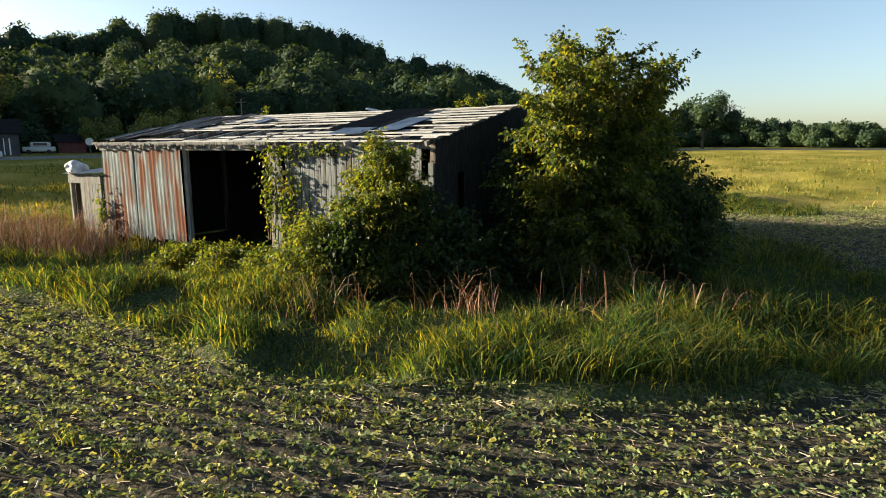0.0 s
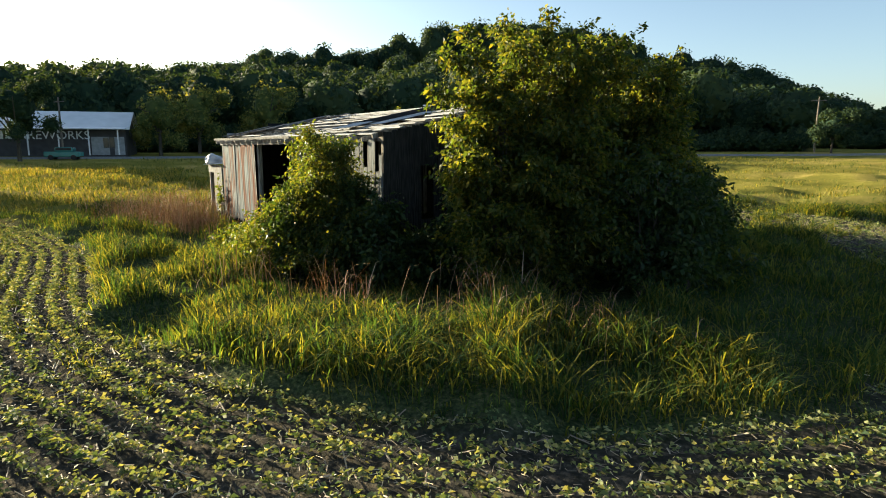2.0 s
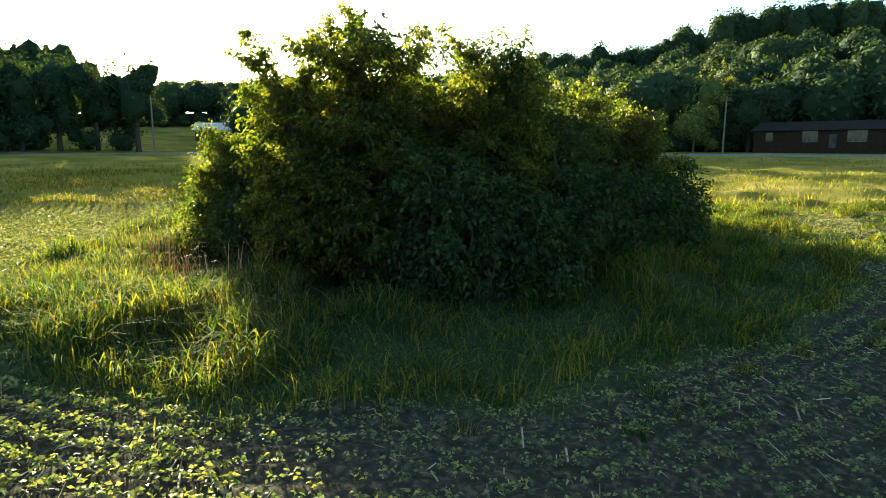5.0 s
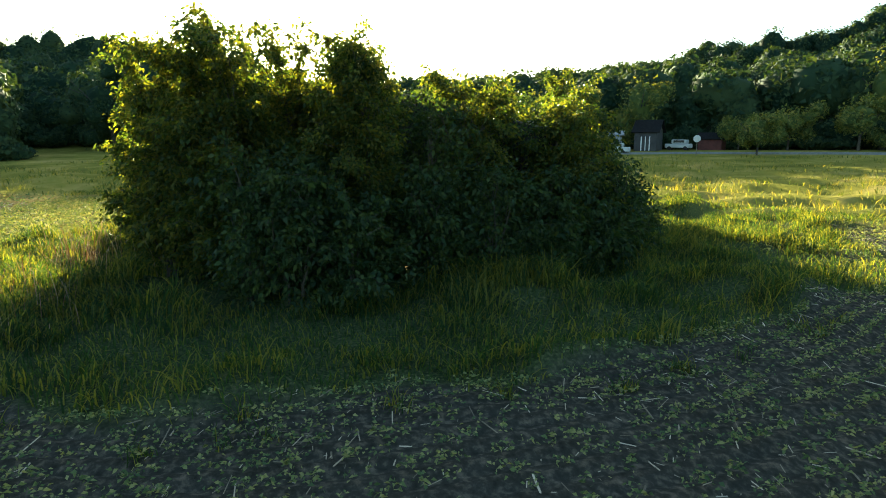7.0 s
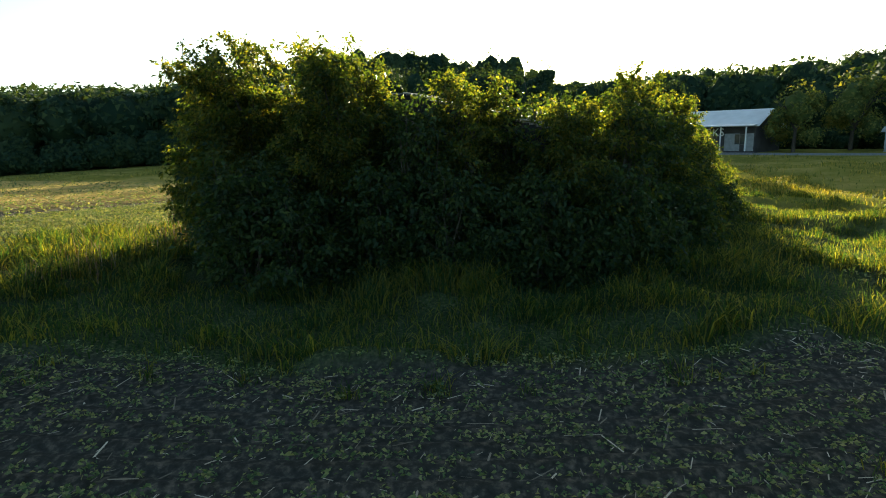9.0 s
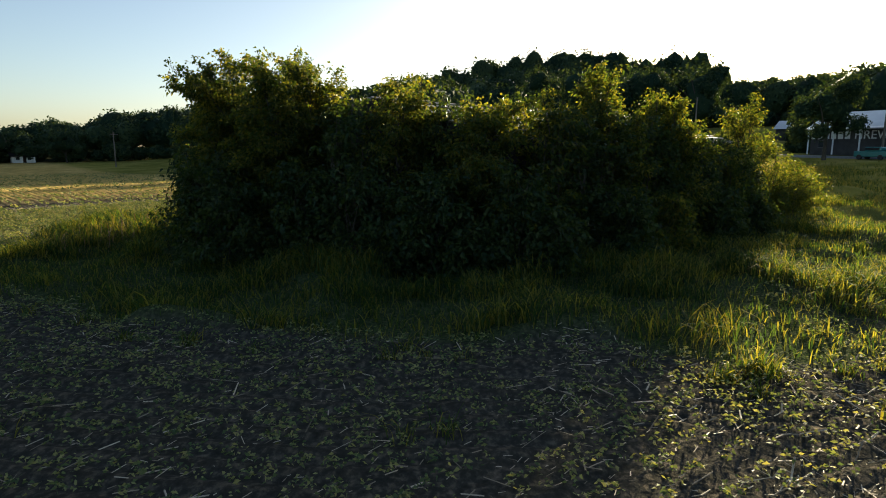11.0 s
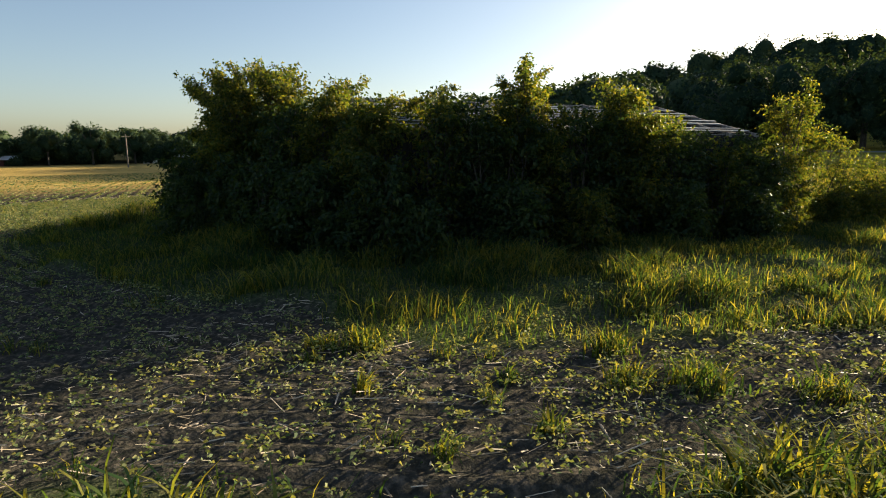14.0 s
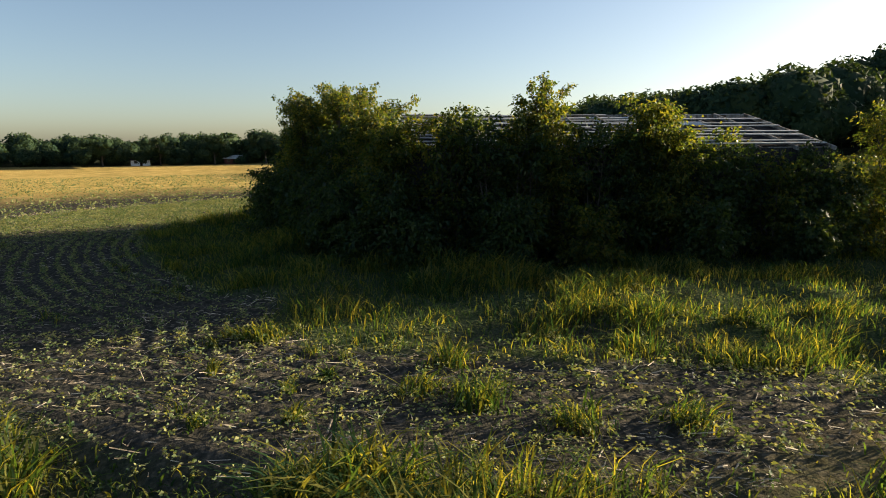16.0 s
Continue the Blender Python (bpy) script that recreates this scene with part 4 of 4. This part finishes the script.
    for k in range(80):
        x0, drop, out = k * 0.107, random.uniform(0.07, 0.14), -0.32 + random.uniform(-0.01, 0.01)
        ring = [bm.verts.new((x0 + dx, out + dy, EAVE - 0.02 + dz)) for dy in (0, 0.006) for dx, dz in ((0, 0), (0.105, 0), (0.085, -drop * 0.7), (0.052, -drop), (0.02, -drop * 0.7))]
        bm.faces.new(ring[4::-1])
        bm.faces.new(ring[5:])
        for q in range(5):
            bm.faces.new((ring[q], ring[(q + 1) % 5], ring[5 + (q + 1) % 5], ring[5 + q]))
    part("eaves_edge", bm, WOOD_GREY, barn, "pale scalloped edge of roofing over the front eaves")
    part("header", box((8.6, 0.04, 0.09), (4.3, -0.05, HEAD + 0.02), (0, 0, 0), 0.004), WOOD_GREY, barn, "sun-bleached header board")
    for i in range(21):
        part("rafter_tail", box((0.05, 0.34, 0.09), (0.2 + i * 0.66, -0.12, EAVE - 0.16), (slope, 0, 0)), WOOD, barn)
    x = 8.4
    while x < L:
        w = min(random.uniform(0.16, 0.24), L - x)
        gone = 0.0 if random.random() > 0.12 else random.uniform(0.4, 1.2)
        h = EAVE - 0.15 - gone
        part("wall_board", box((w - 0.014, 0.024, h), (x + w / 2, -0.02 - random.uniform(0, 0.01), h / 2), (0, random.uniform(-0.5, 0.5), 0), 0.003), WHITEWASH, barn, "vertical board with flaking white paint")
        x += w
    # gable ends of grey boards, shade put into their colour, with a window hole in the far end
    for gx, hole in ((L + 0.02, (1.0, 1.55, 1.5, 2.9)), (-0.02, None)):
        y = 0.0
        while y < D:
            w = min(random.uniform(0.16, 0.25), D - y)
            top = roof_z(y + w / 2) - 0.04
            spans = [(0.0, top)]
            if hole and hole[0] < y + w / 2 < hole[1]:
                spans = [(0.0, hole[2]), (hole[3], top)]
            for a, b in spans:
                part("wall_board", box((0.024, w + 0.02, b - a), (gx + random.uniform(-0.012, 0.012), y + w / 2, (a + b) / 2), (random.uniform(-0.4, 0.4), 0, 0), 0.003), WOOD_SHADE, barn, "grey weathered vertical board, darkened as in shade")
            y += w
    # back wall in the same shade-darkened boards, so the open bay looks black
    x = 0.0
    while x < L:
        w = min(random.uniform(0.18, 0.26), L - x)
        part("wall_board", box((w + 0.02, 0.024, BACK - 0.1), (x + w / 2, D + 0.02 + random.uniform(0, 0.016), (BACK - 0.1) / 2), (0, random.uniform(-0.2, 0.2), 0), 0.003), WOOD_SHADE, barn, "grey weathered vertical board, darkened as in shade")
        x += w
    return barn


build_barn()


def build_lean_to():
    random.seed(8)
    hut = tagged(new("lean_to_shed"), "small grey board shed with an open doorway beside the barn", "shed")
    hut.matrix_world = pose(-12.54, 22.07, 0, 0, 0, -29.7) @ pose(-2.3, 0.0, 0)
    W, D, H = 2.1, 2.4, 2.45
    for x in (0.05, 0.8, W - 0.05):
        part("post", box((0.1, 0.1, H + 0.1), (x, 0.05, H / 2 - 0.05), (0, 0, 0), 0.008), WOOD, hut)
    x = 0.85
    while x < W:
        w = min(random.uniform(0.15, 0.22), W - x)
        part("wall_board", box((w - 0.012, 0.022, H - 0.1), (x + w / 2, -0.02, (H - 0.1) / 2), (0, random.uniform(-0.6, 0.6), 0), 0.003), WOOD_GREY, hut)
        x += w
    part("header", box((W, 0.03, 0.34), (W / 2, -0.02, H - 0.02), (0, 0, 0), 0.004), WOOD_GREY, hut)
    for gx in (0.0, W):
        y = 0.0
        while y < D:
            part("wall_board", box((0.022, 0.19, H), (gx, y + 0.1, H / 2), (0, 0, 0), 0.003), WOOD, hut)
            y += 0.2
    part("wall_back", box((W, 0.03, H), (W / 2, D, H / 2)), WOOD, hut)
    for i in range(3):
        m = pose(i * 0.7, -0.25, H + 0.17 + 0.02 * i, 5, 0, 0) @ Matrix(((1, 0, 0, 0), (0, 0, 1, 0), (0, 1, 0, 0), (0, 0, 0, 1)))
        part("roof_sheet", sheet(0.72, D + 0.4, m), TIN, hut)
    # bent pale sheet lying in a heap on its roof
    scrap = tagged(new("scrap_sheet"), "crumpled pale metal sheet lying on the shed roof", "scrap metal")
    scrap.matrix_world = pose(-12.54, 22.07, 0, 0, 0, -29.7) @ pose(-1.9, 0.1, H + 0.19)
    bm = bmesh.new()
    bmesh.ops.create_icosphere(bm, subdivisions=3, radius=0.34)
    for v in bm.verts:
        v.co *= 1 + 0.4 * noise.noise(v.co * 4)
        v.co.z = max(v.co.z * 0.9 + 0.15, 0.0)
    part("sheet", bm, TIN, scrap)


build_lean_to()


def vine(label, spots, seed, n, size=0.11):
    """Climbing leaves: each spot is centre, half sizes, in the barn's measures."""
    rng = np.random.default_rng(seed)
    ob = tagged(new("vine"), label, "vine")
    ob.matrix_world = pose(-12.54, 22.07, 0, 0, 0, -29.7)
    ps, stems = [], []
    for (cx, cy, cz), (hx, hy, hz) in spots:
        m = int(n * hx * hz)
        p = rng.normal(size=(m, 3)) * (hx * 0.5, hy * 0.5, hz * 0.5) + (cx, cy, cz)
        ps.append(p)
        for k in range(3):
            x = cx + rng.uniform(-hx, hx) * 0.5
            stems.append(tube([(x, cy + 0.02, max(cz - hz * 1.1, 0)), (x + rng.normal(0, .12), cy, cz), (x + rng.normal(0, .2), cy - 0.03, cz + hz * 0.8)], [0.02, 0.015, 0.005], 5))
    p = np.concatenate(ps)
    p[:, 2] = np.maximum(p[:, 2], 0.05)
    along = unit(rng.normal(size=p.shape) + (0, -0.7, -0.5))
    leaf = mesh_object("foliage", *leaf_quads(p, along, size * rng.uniform(.6, 1.3, len(p)), .75, rng), VINE)
    leaf.parent = ob
    for v, f in stems:
        st = mesh_object("stem", v, f, BARK)
        st.parent = ob


vine("green vine hanging over the barn's white boards", [((8.55, -0.2, 2.2), (0.35, 0.12, 1.2)), ((9.25, -0.22, 1.9), (0.4, 0.12, 1.4)), ((9.9, -0.15, 0.9), (0.6, 0.12, 0.9)), ((9.2, -0.2, 3.45), (1.0, 0.18, 0.22)), ((10.6, -0.1, 3.5), (0.8, 0.2, 0.18))], 91, 900)
vine("yellow-green vine climbing the shed's corner", [((0.05, -0.2, 1.1), (0.3, 0.12, 0.9))], 92, 900)
vine("vine sprawling on the barn's back roof slope", [((6.5, 9.6, 3.8), (1.2, 0.7, 0.3)), ((9.5, 9.4, 3.9), (1.4, 0.8, 0.4)), ((12.3, 9.0, 4.1), (1.2, 0.9, 0.5)), ((3.4, 10.2, 3.7), (0.6, 0.4, 0.5))], 93, 1400)


def build_dead_stalks():
    rng = np.random.default_rng(33)
    pieces = []
    for cx, cy, sx, n, h in ((-14.6, 21.0, 2.2, 900, 1.3), (-17.6, 22.4, 2.6, 700, 1.25), (-12.3, 20.0, 1.4, 500, 1.15), (-20.5, 24.5, 2.6, 300, 1.0), (-10.4, 19.4, 1.0, 90, 0.7), (0.3, 12.0, 0.9, 70, 0.95), (-2.6, 12.2, 0.8, 50, 0.8), (3.2, 12.4, 1.4, 60, 1.0), (5.4, 11.9, 0.9, 60, 0.75), (7.0, 11.8, 0.7, 30, 0.6), (2.6, 11.3, 1.6, 50, 0.6)):
        x, y = cx + rng.normal(0, sx * .5, n), cy + rng.normal(0, sx * .5, n)
        pieces.append(blades(x, y, height(x, y), h * rng.uniform(.4, 1.3, n), rng.uniform(.006, .014, n), rng.uniform(.05, .9, n), rng, .3))
    tagged(joined("dead_stalks", pieces, DRY), "dry reddish-brown dead weed stalks", "dead weeds", kind="stuff")


build_dead_stalks()


# ---- far things ----
def far_tree(label, x, y, tall, wide, seed, per=2600, mat=FOREST_SHADE, foot=0.0, grain=0.85):
    rng = np.random.default_rng(seed)
    z = float(height(x, y))
    ob = tagged(new("tree"), label, "tree")
    ob.location = (x, y, z)
    r = 0.02 * tall
    limbs = [tube([(0, 0, -0.3), (0.1, 0, tall * .2), (-0.1, 0.1, tall * .7)], [r * 1.3, r, r * .3])]
    for k in range(6):
        a = rng.uniform(0, 6.28)
        limbs.append(tube([(0, 0, tall * rng.uniform(.18, .4)), (math.cos(a) * wide * .4, math.sin(a) * wide * .4, tall * .55), (math.cos(a) * wide * .7, math.sin(a) * wide * .7, tall * rng.uniform(.55, .75))], [r * .5, r * .3, r * .1], 5))
    t = joined("trunk", limbs, BARK)
    t.parent = ob
    spots = [(0, 0, foot, (tall - foot) * .97, wide * .8)]
    for k in range(9):
        a, rho, q = k * 2.4 + rng.normal(0, .3), wide * rng.uniform(.35, .72), wide * rng.uniform(.26, .44)
        lift = foot + (tall - foot) * (rng.uniform(-.02, .25) if k % 3 else rng.uniform(.35, .58))
        spots.append((math.cos(a) * rho, math.sin(a) * rho, lift, min(tall * 1.0 - lift, q * rng.uniform(1.8, 2.6)), q))
    v, f = far_crowns(spots, rng, per // 5, grain, 0.5)
    c = mesh_object("crown", v, f, mat)
    c.parent = ob
    return ob


# brighter copy of the far foliage, sunlight put into its colour
LIT = material("sunlit_tree_leaf", [(0.06, 0.095, 0.034), (0.12, 0.15, 0.046), (0.2, 0.195, 0.056)], 0.9, 0.7, island=True, through_light=0.3, spec=0.1)
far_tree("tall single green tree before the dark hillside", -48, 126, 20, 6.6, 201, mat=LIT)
far_tree("round leafy tree standing in front of the shop", -76, 51, 11.4, 6.0, 202, foot=1.6)
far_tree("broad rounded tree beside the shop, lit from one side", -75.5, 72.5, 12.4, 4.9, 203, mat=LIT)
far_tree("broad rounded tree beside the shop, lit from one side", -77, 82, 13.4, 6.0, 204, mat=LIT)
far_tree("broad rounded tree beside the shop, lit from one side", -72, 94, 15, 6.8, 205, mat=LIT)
far_tree("broad spreading tree at the far field's edge", 53, 131, 12.5, 8.6, 206)
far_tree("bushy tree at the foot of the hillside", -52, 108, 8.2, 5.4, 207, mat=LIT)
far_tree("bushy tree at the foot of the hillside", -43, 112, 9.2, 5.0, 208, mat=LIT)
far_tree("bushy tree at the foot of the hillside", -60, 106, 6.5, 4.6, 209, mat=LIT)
far_tree("tall tree at the meadow's edge", -122, 38, 22.5, 8.0, 210, foot=-2.0)
far_tree("tall tree at the meadow's edge", -128, 25, 23.0, 9.5, 211, foot=-2.0)
far_tree("tall tree at the meadow's edge", -124, 12, 22.0, 9.0, 212, foot=-2.0)
for i, (x, y, h) in enumerate(((-127, 31.5, 20.5), (-126, 18.5, 21.0), (-120, 4.0, 19.0), (-132, 36, 21.5))):
    far_tree("tall tree at the meadow's edge", x, y, h, 7.5 + (i * 1.7) % 4, 240 + i, foot=-2.0)
# added on the sun side of the brick house to block its sunlight
far_tree("leafy tree added to shade the brick house", -39, 124, 13, 5.5, 214)
far_tree("small round tree by the far road", 22, 118, 7.5, 4.5, 213)
for i, b in enumerate((141, 146, 152, 156, 159.5, 163, 168, 173, 178)):
    far_tree("rounded green tree in the far tree line", 5 - math.sin(radians(b)) * 168, 15 + math.cos(radians(b)) * 168, (8.6, 9.6, 9.2, 10.4, 12.5, 10.8, 10.0, 9.2, 8.8)[i], 6.2, 220 + i, 1500)


def far_house(name, label, category, x, y, yaw, L, D, H, R, wall, roof, windows=(), doors=(), over=0.5, sink=0.4, lift=0.0):
    """A building with a pitched roof; windows and doors are x, foot, width, height on its front, which faces -y before the turn."""
    z = float(height(x, y))
    ob = tagged(new(name), label, category)
    ob.matrix_world = pose(x, y, z + lift, 0, 0, yaw)
    bm = bmesh.new()
    pts = [(-D / 2, -sink), (D / 2, -sink), (D / 2, H), (0, H + R), (-D / 2, H)]
    a = [bm.verts.new((-L / 2, p, q)) for p, q in pts]
    b = [bm.verts.new((L / 2, p, q)) for p, q in pts]
    bm.faces.new(a[::-1])
    bm.faces.new(b)
    for i in range(5):
        j = (i + 1) % 5
        bm.faces.new((a[i], a[j], b[j], b[i]))
    part("wall", bm, wall, ob)
    t = math.degrees(math.atan2(R, D / 2))
    long = math.hypot(R, D / 2) + over
    for s in (-1, 1):
        c = (0, s * (D / 4 + over / 2 * math.cos(radians(t))), H + R / 2 - over / 2 * math.sin(radians(t)) + 0.1)
        part("roof", box((L + 2 * over, long, 0.12), c, (-s * t, 0, 0), 0.02), roof, ob)
    for wx, wz, ww, wh in windows:
        f = part("window", box((ww, 0.08, wh), (wx, -D / 2 - 0.03, wz + wh / 2), (0, 0, 0), 0.01), WOOD_GREY, ob, "pale window frame")
        n = max(1, round(ww / 0.8))
        for k in range(n):
            part("pane", box((ww / n - 0.12, 0.03, wh - 0.14), (wx - ww / 2 + (k + 0.5) * ww / n, -D / 2 - 0.075, wz + wh / 2)), GLASS, f)
    for dx, dw, dh, mat in doors:
        part("door", box((dw, 0.08, dh), (dx, -D / 2 - 0.03, dh / 2), (0, 0, 0), 0.01), mat, ob)
    return ob


def build_shop():
    shop = far_house("shop", "long dark roadside shop with a pale metal roof", "shop", -87.5, 63.5, 43.5, 21, 10, 4.0, 2.5, DARKWALL, ROOF_WHITE, windows=[(8.2, 1.0, 1.6, 1.6), (-8.6, 1.0, 1.2, 1.2)], doors=[(7.0, 2.4, 2.7, WHITE_SHADE), (9.6, 1.4, 2.7, WHITE_SHADE)], over=0.7)
    word = bpy.data.curves.new("sign_word", "FONT")
    word.body, word.size, word.extrude, word.align_x = "FIREWORKS", 1.75, 0.03, "CENTER"
    ob = new("sign_letters", word)
    ob.data.materials.append(WHITE)
    ob.parent = shop
    ob.matrix_basis = pose(1.0, -5.08, 2.35, 90, 0, 0)
    tagged(ob, "white painted sign letters")
    for k in range(6):
        part("sign_bar", box((0.75, 0.06, 1.2), (-10.0 + k * 1.05, -5.06, 2.95)), WHITE, shop, "white sign lettering")
    for k in range(6):
        part("porch_post", box((0.16, 0.16, 3.9), (-9.8 + k * 3.9, -6.6, 1.95)), WHITE, shop)
    part("porch_roof", box((21.6, 2.2, 0.12), (0, -5.9, 3.98), (8, 0, 0), 0.02), ROOF_WHITE, shop)


build_shop()
far_house("house", "single-storey brown brick house in the hill's shade", "house", -23.5, 121, 8, 22, 9, 2.8, 1.4, BRICK_SHADE, SHINGLE_SHADE, sink=2.0, lift=0.8, windows=[(-8.6, 1.1, 1.0, 1.4), (-2.6, 0.9, 2.2, 1.8), (3.8, 0.9, 2.6, 1.8), (9.4, 1.1, 1.1, 1.3)], doors=[(0.6, 1.0, 2.1, DARKWALL)])
far_house("small_barn", "small dark barn with white door trim", "barn", -67, 92, 36, 3.8, 5.0, 3.3, 1.9, DARKWALL, SHINGLE_SHADE, doors=[(-0.7, 0.16, 2.4, WHITE), (0.0, 0.12, 2.4, WHITE), (0.7, 0.16, 2.4, WHITE)])
far_house("white_roof_shed", "long low shed with a pale roof beyond the meadow", "shed", -148, 66, 62, 16, 7, 2.6, 1.8, DARKWALL, ROOF_WHITE)
far_house("white_shed", "small white shed near the road, greyed as in shade", "shed", -70, 85.5, 48, 4.6, 4, 2.8, 0.6, WHITE_SHADE, WHITE_SHADE, doors=[(1.5, 1.0, 2.0, DARKWALL)])
far_house("red_shed", "low red-brown shed near the road", "shed", -64, 104, 30, 4, 3.4, 2.0, 1.0, REDWALL, SHINGLE_SHADE)
for i, (b, L) in enumerate(((144.2, 5), (151.7, 4.5), (154.7, 3.6), (166.2, 5), (174.7, 5))):
    far_house("far_house", "small pale house at the far tree line", "house", 5 - math.sin(radians(b)) * 172, 15 + math.cos(radians(b)) * 172, b + random.uniform(-12, 12), L, 4, 1.7, 0.8, (WHITE, BRICK_SHADE, WHITE, REDWALL)[i % 4], (SHINGLE_SHADE, ROOF_WHITE)[i % 2], windows=[(-L / 4, 0.7, 0.8, 0.8), (L / 4, 0.7, 0.8, 0.8)], doors=[(0.2, 0.7, 1.6, BRICK_SHADE)])


def vehicle(label, x, y, yaw, paint, long=4.8, tall=1.7, box_back=False):
    z = float(height(x, y))
    ob = tagged(new("car"), label, "car")
    ob.matrix_world = pose(x, y, z, 0, 0, yaw)
    part("body", box((long, 1.8, 0.75), (0, 0, 0.75), (0, 0, 0), 0.12), paint, ob)
    cab = box((long * (0.62 if box_back else 0.5), 1.65, tall - 1.05), (long * 0.05, 0, 1.1 + (tall - 1.05) / 2), (0, 0, 0), 0.16)
    part("cabin", cab, paint, ob)
    for s in (-1, 1):
        part("side_window", box((long * 0.42, 0.03, (tall - 1.1) * 0.6), (long * 0.05, s * 0.83, 1.15 + (tall - 1.05) / 2)), GLASS, ob)
        for w in (-1, 1):
            bm = bmesh.new()
            bmesh.ops.create_cone(bm, cap_ends=True, segments=20, radius1=0.34, radius2=0.34, depth=0.22, matrix=pose(w * long * 0.31, s * 0.82, 0.34, 90, 0, 0))
            part("wheel", bm, RUBBER, ob)


vehicle("teal pickup parked before the shop", -75.8, 56.8, 40, CAR_TEAL, 4.5, 1.65)
vehicle("white van parked beside the small barn", -65.5, 97.6, 30, CAR_WHITE, 4.4, 1.8, True)
vehicle("pale car parked near the white shed", -62, 80.5, 40, CAR_WHITE)


def utility_pole(x, y, tall):
    z = float(height(x, y))
    ob = tagged(new("utility_pole"), "grey wooden utility pole with a crossarm", "utility pole", "utility poles")
    ob.location = (x, y, z)
    v, f = tube([(0, 0, -0.3), (0, 0, tall * .5), (0.05, 0, tall)], [.17, .14, .1], 8)
    p = mesh_object("pole", v, f, POLE)
    p.parent = ob
    part("crossarm", box((2.2, 0.1, 0.12), (0, 0.1, tall - 0.6), (0, 0, 0), 0.01), POLE, ob)
    for k in (-0.9, -0.3, 0.9):
        part("insulator", box((0.07, 0.07, 0.16), (k, 0.1, tall - 0.46), (0, 0, 0), 0.015), GLASS, ob)


for x, y, h in ((-78.5, 58.5, 8.5), (-38, 113, 9.5), (20, 121, 9.0), (-101, 36, 10.0), (-90, -88, 8.0), (-52, -118, 8.0)):
    utility_pole(x, y, h)


def build_road_sign(x, y):
    z = float(height(x, y))
    ob = tagged(new("road_sign"), "pale roadside sign plate on a thin post", "road sign")
    ob.location = (x, y, z)
    part("post", box((0.09, 0.09, 2.6), (0, 0, 1.2), (0, 0, 0), 0.01), POLE, ob)
    bm = bmesh.new()
    bmesh.ops.create_cone(bm, cap_ends=True, segments=8, radius1=0.55, radius2=0.55, depth=0.04, matrix=pose(0, -0.07, 2.5, 90, 22.5, 0))
    for v in bm.verts:
        v.co = Matrix.Rotation(radians(40), 4, "Z") @ v.co
    part("plate", bm, CAR_WHITE, ob)


SIGN_AT = (-51.1, 87.0)
build_road_sign(*SIGN_AT)
far_tree("small round sunlit tree beside the road", -45.1, 92.5, 6.6, 3.8, 231, mat=LIT)


def build_road():
    """A narrow asphalt road along the hill's foot."""
    pts = [(-150, -8), (-105, 36), (-84, 54), (-70, 72), (-56, 92), (-38, 105), (-14, 111), (12, 113), (44, 116), (90, 122)]
    p = np.array(pts, float)
    t = np.linspace(0, len(p) - 1, 140)
    cx, cy = np.interp(t, np.arange(len(p)), p[:, 0]), np.interp(t, np.arange(len(p)), p[:, 1])
    d = unit(np.stack([np.gradient(cx), np.gradient(cy)], -1))
    vs = []
    for o, lift in ((-3.4, -0.3), (-3.0, 0.12), (0, 0.16), (3.0, 0.12), (3.4, -0.3)):
        x, y = cx - d[:, 1] * o, cy + d[:, 0] * o
        vs.append(np.stack([x, y, height(cx, cy) + lift], -1))
    v = np.stack(vs, 1).reshape(-1, 3)
    i = (np.arange(139)[:, None] * 5 + np.arange(4)).ravel()
    tagged(mesh_object("road", v, np.stack([i, i + 1, i + 6, i + 5], -1), ASPHALT), "narrow grey asphalt country road", "road", kind="structure")


build_road()
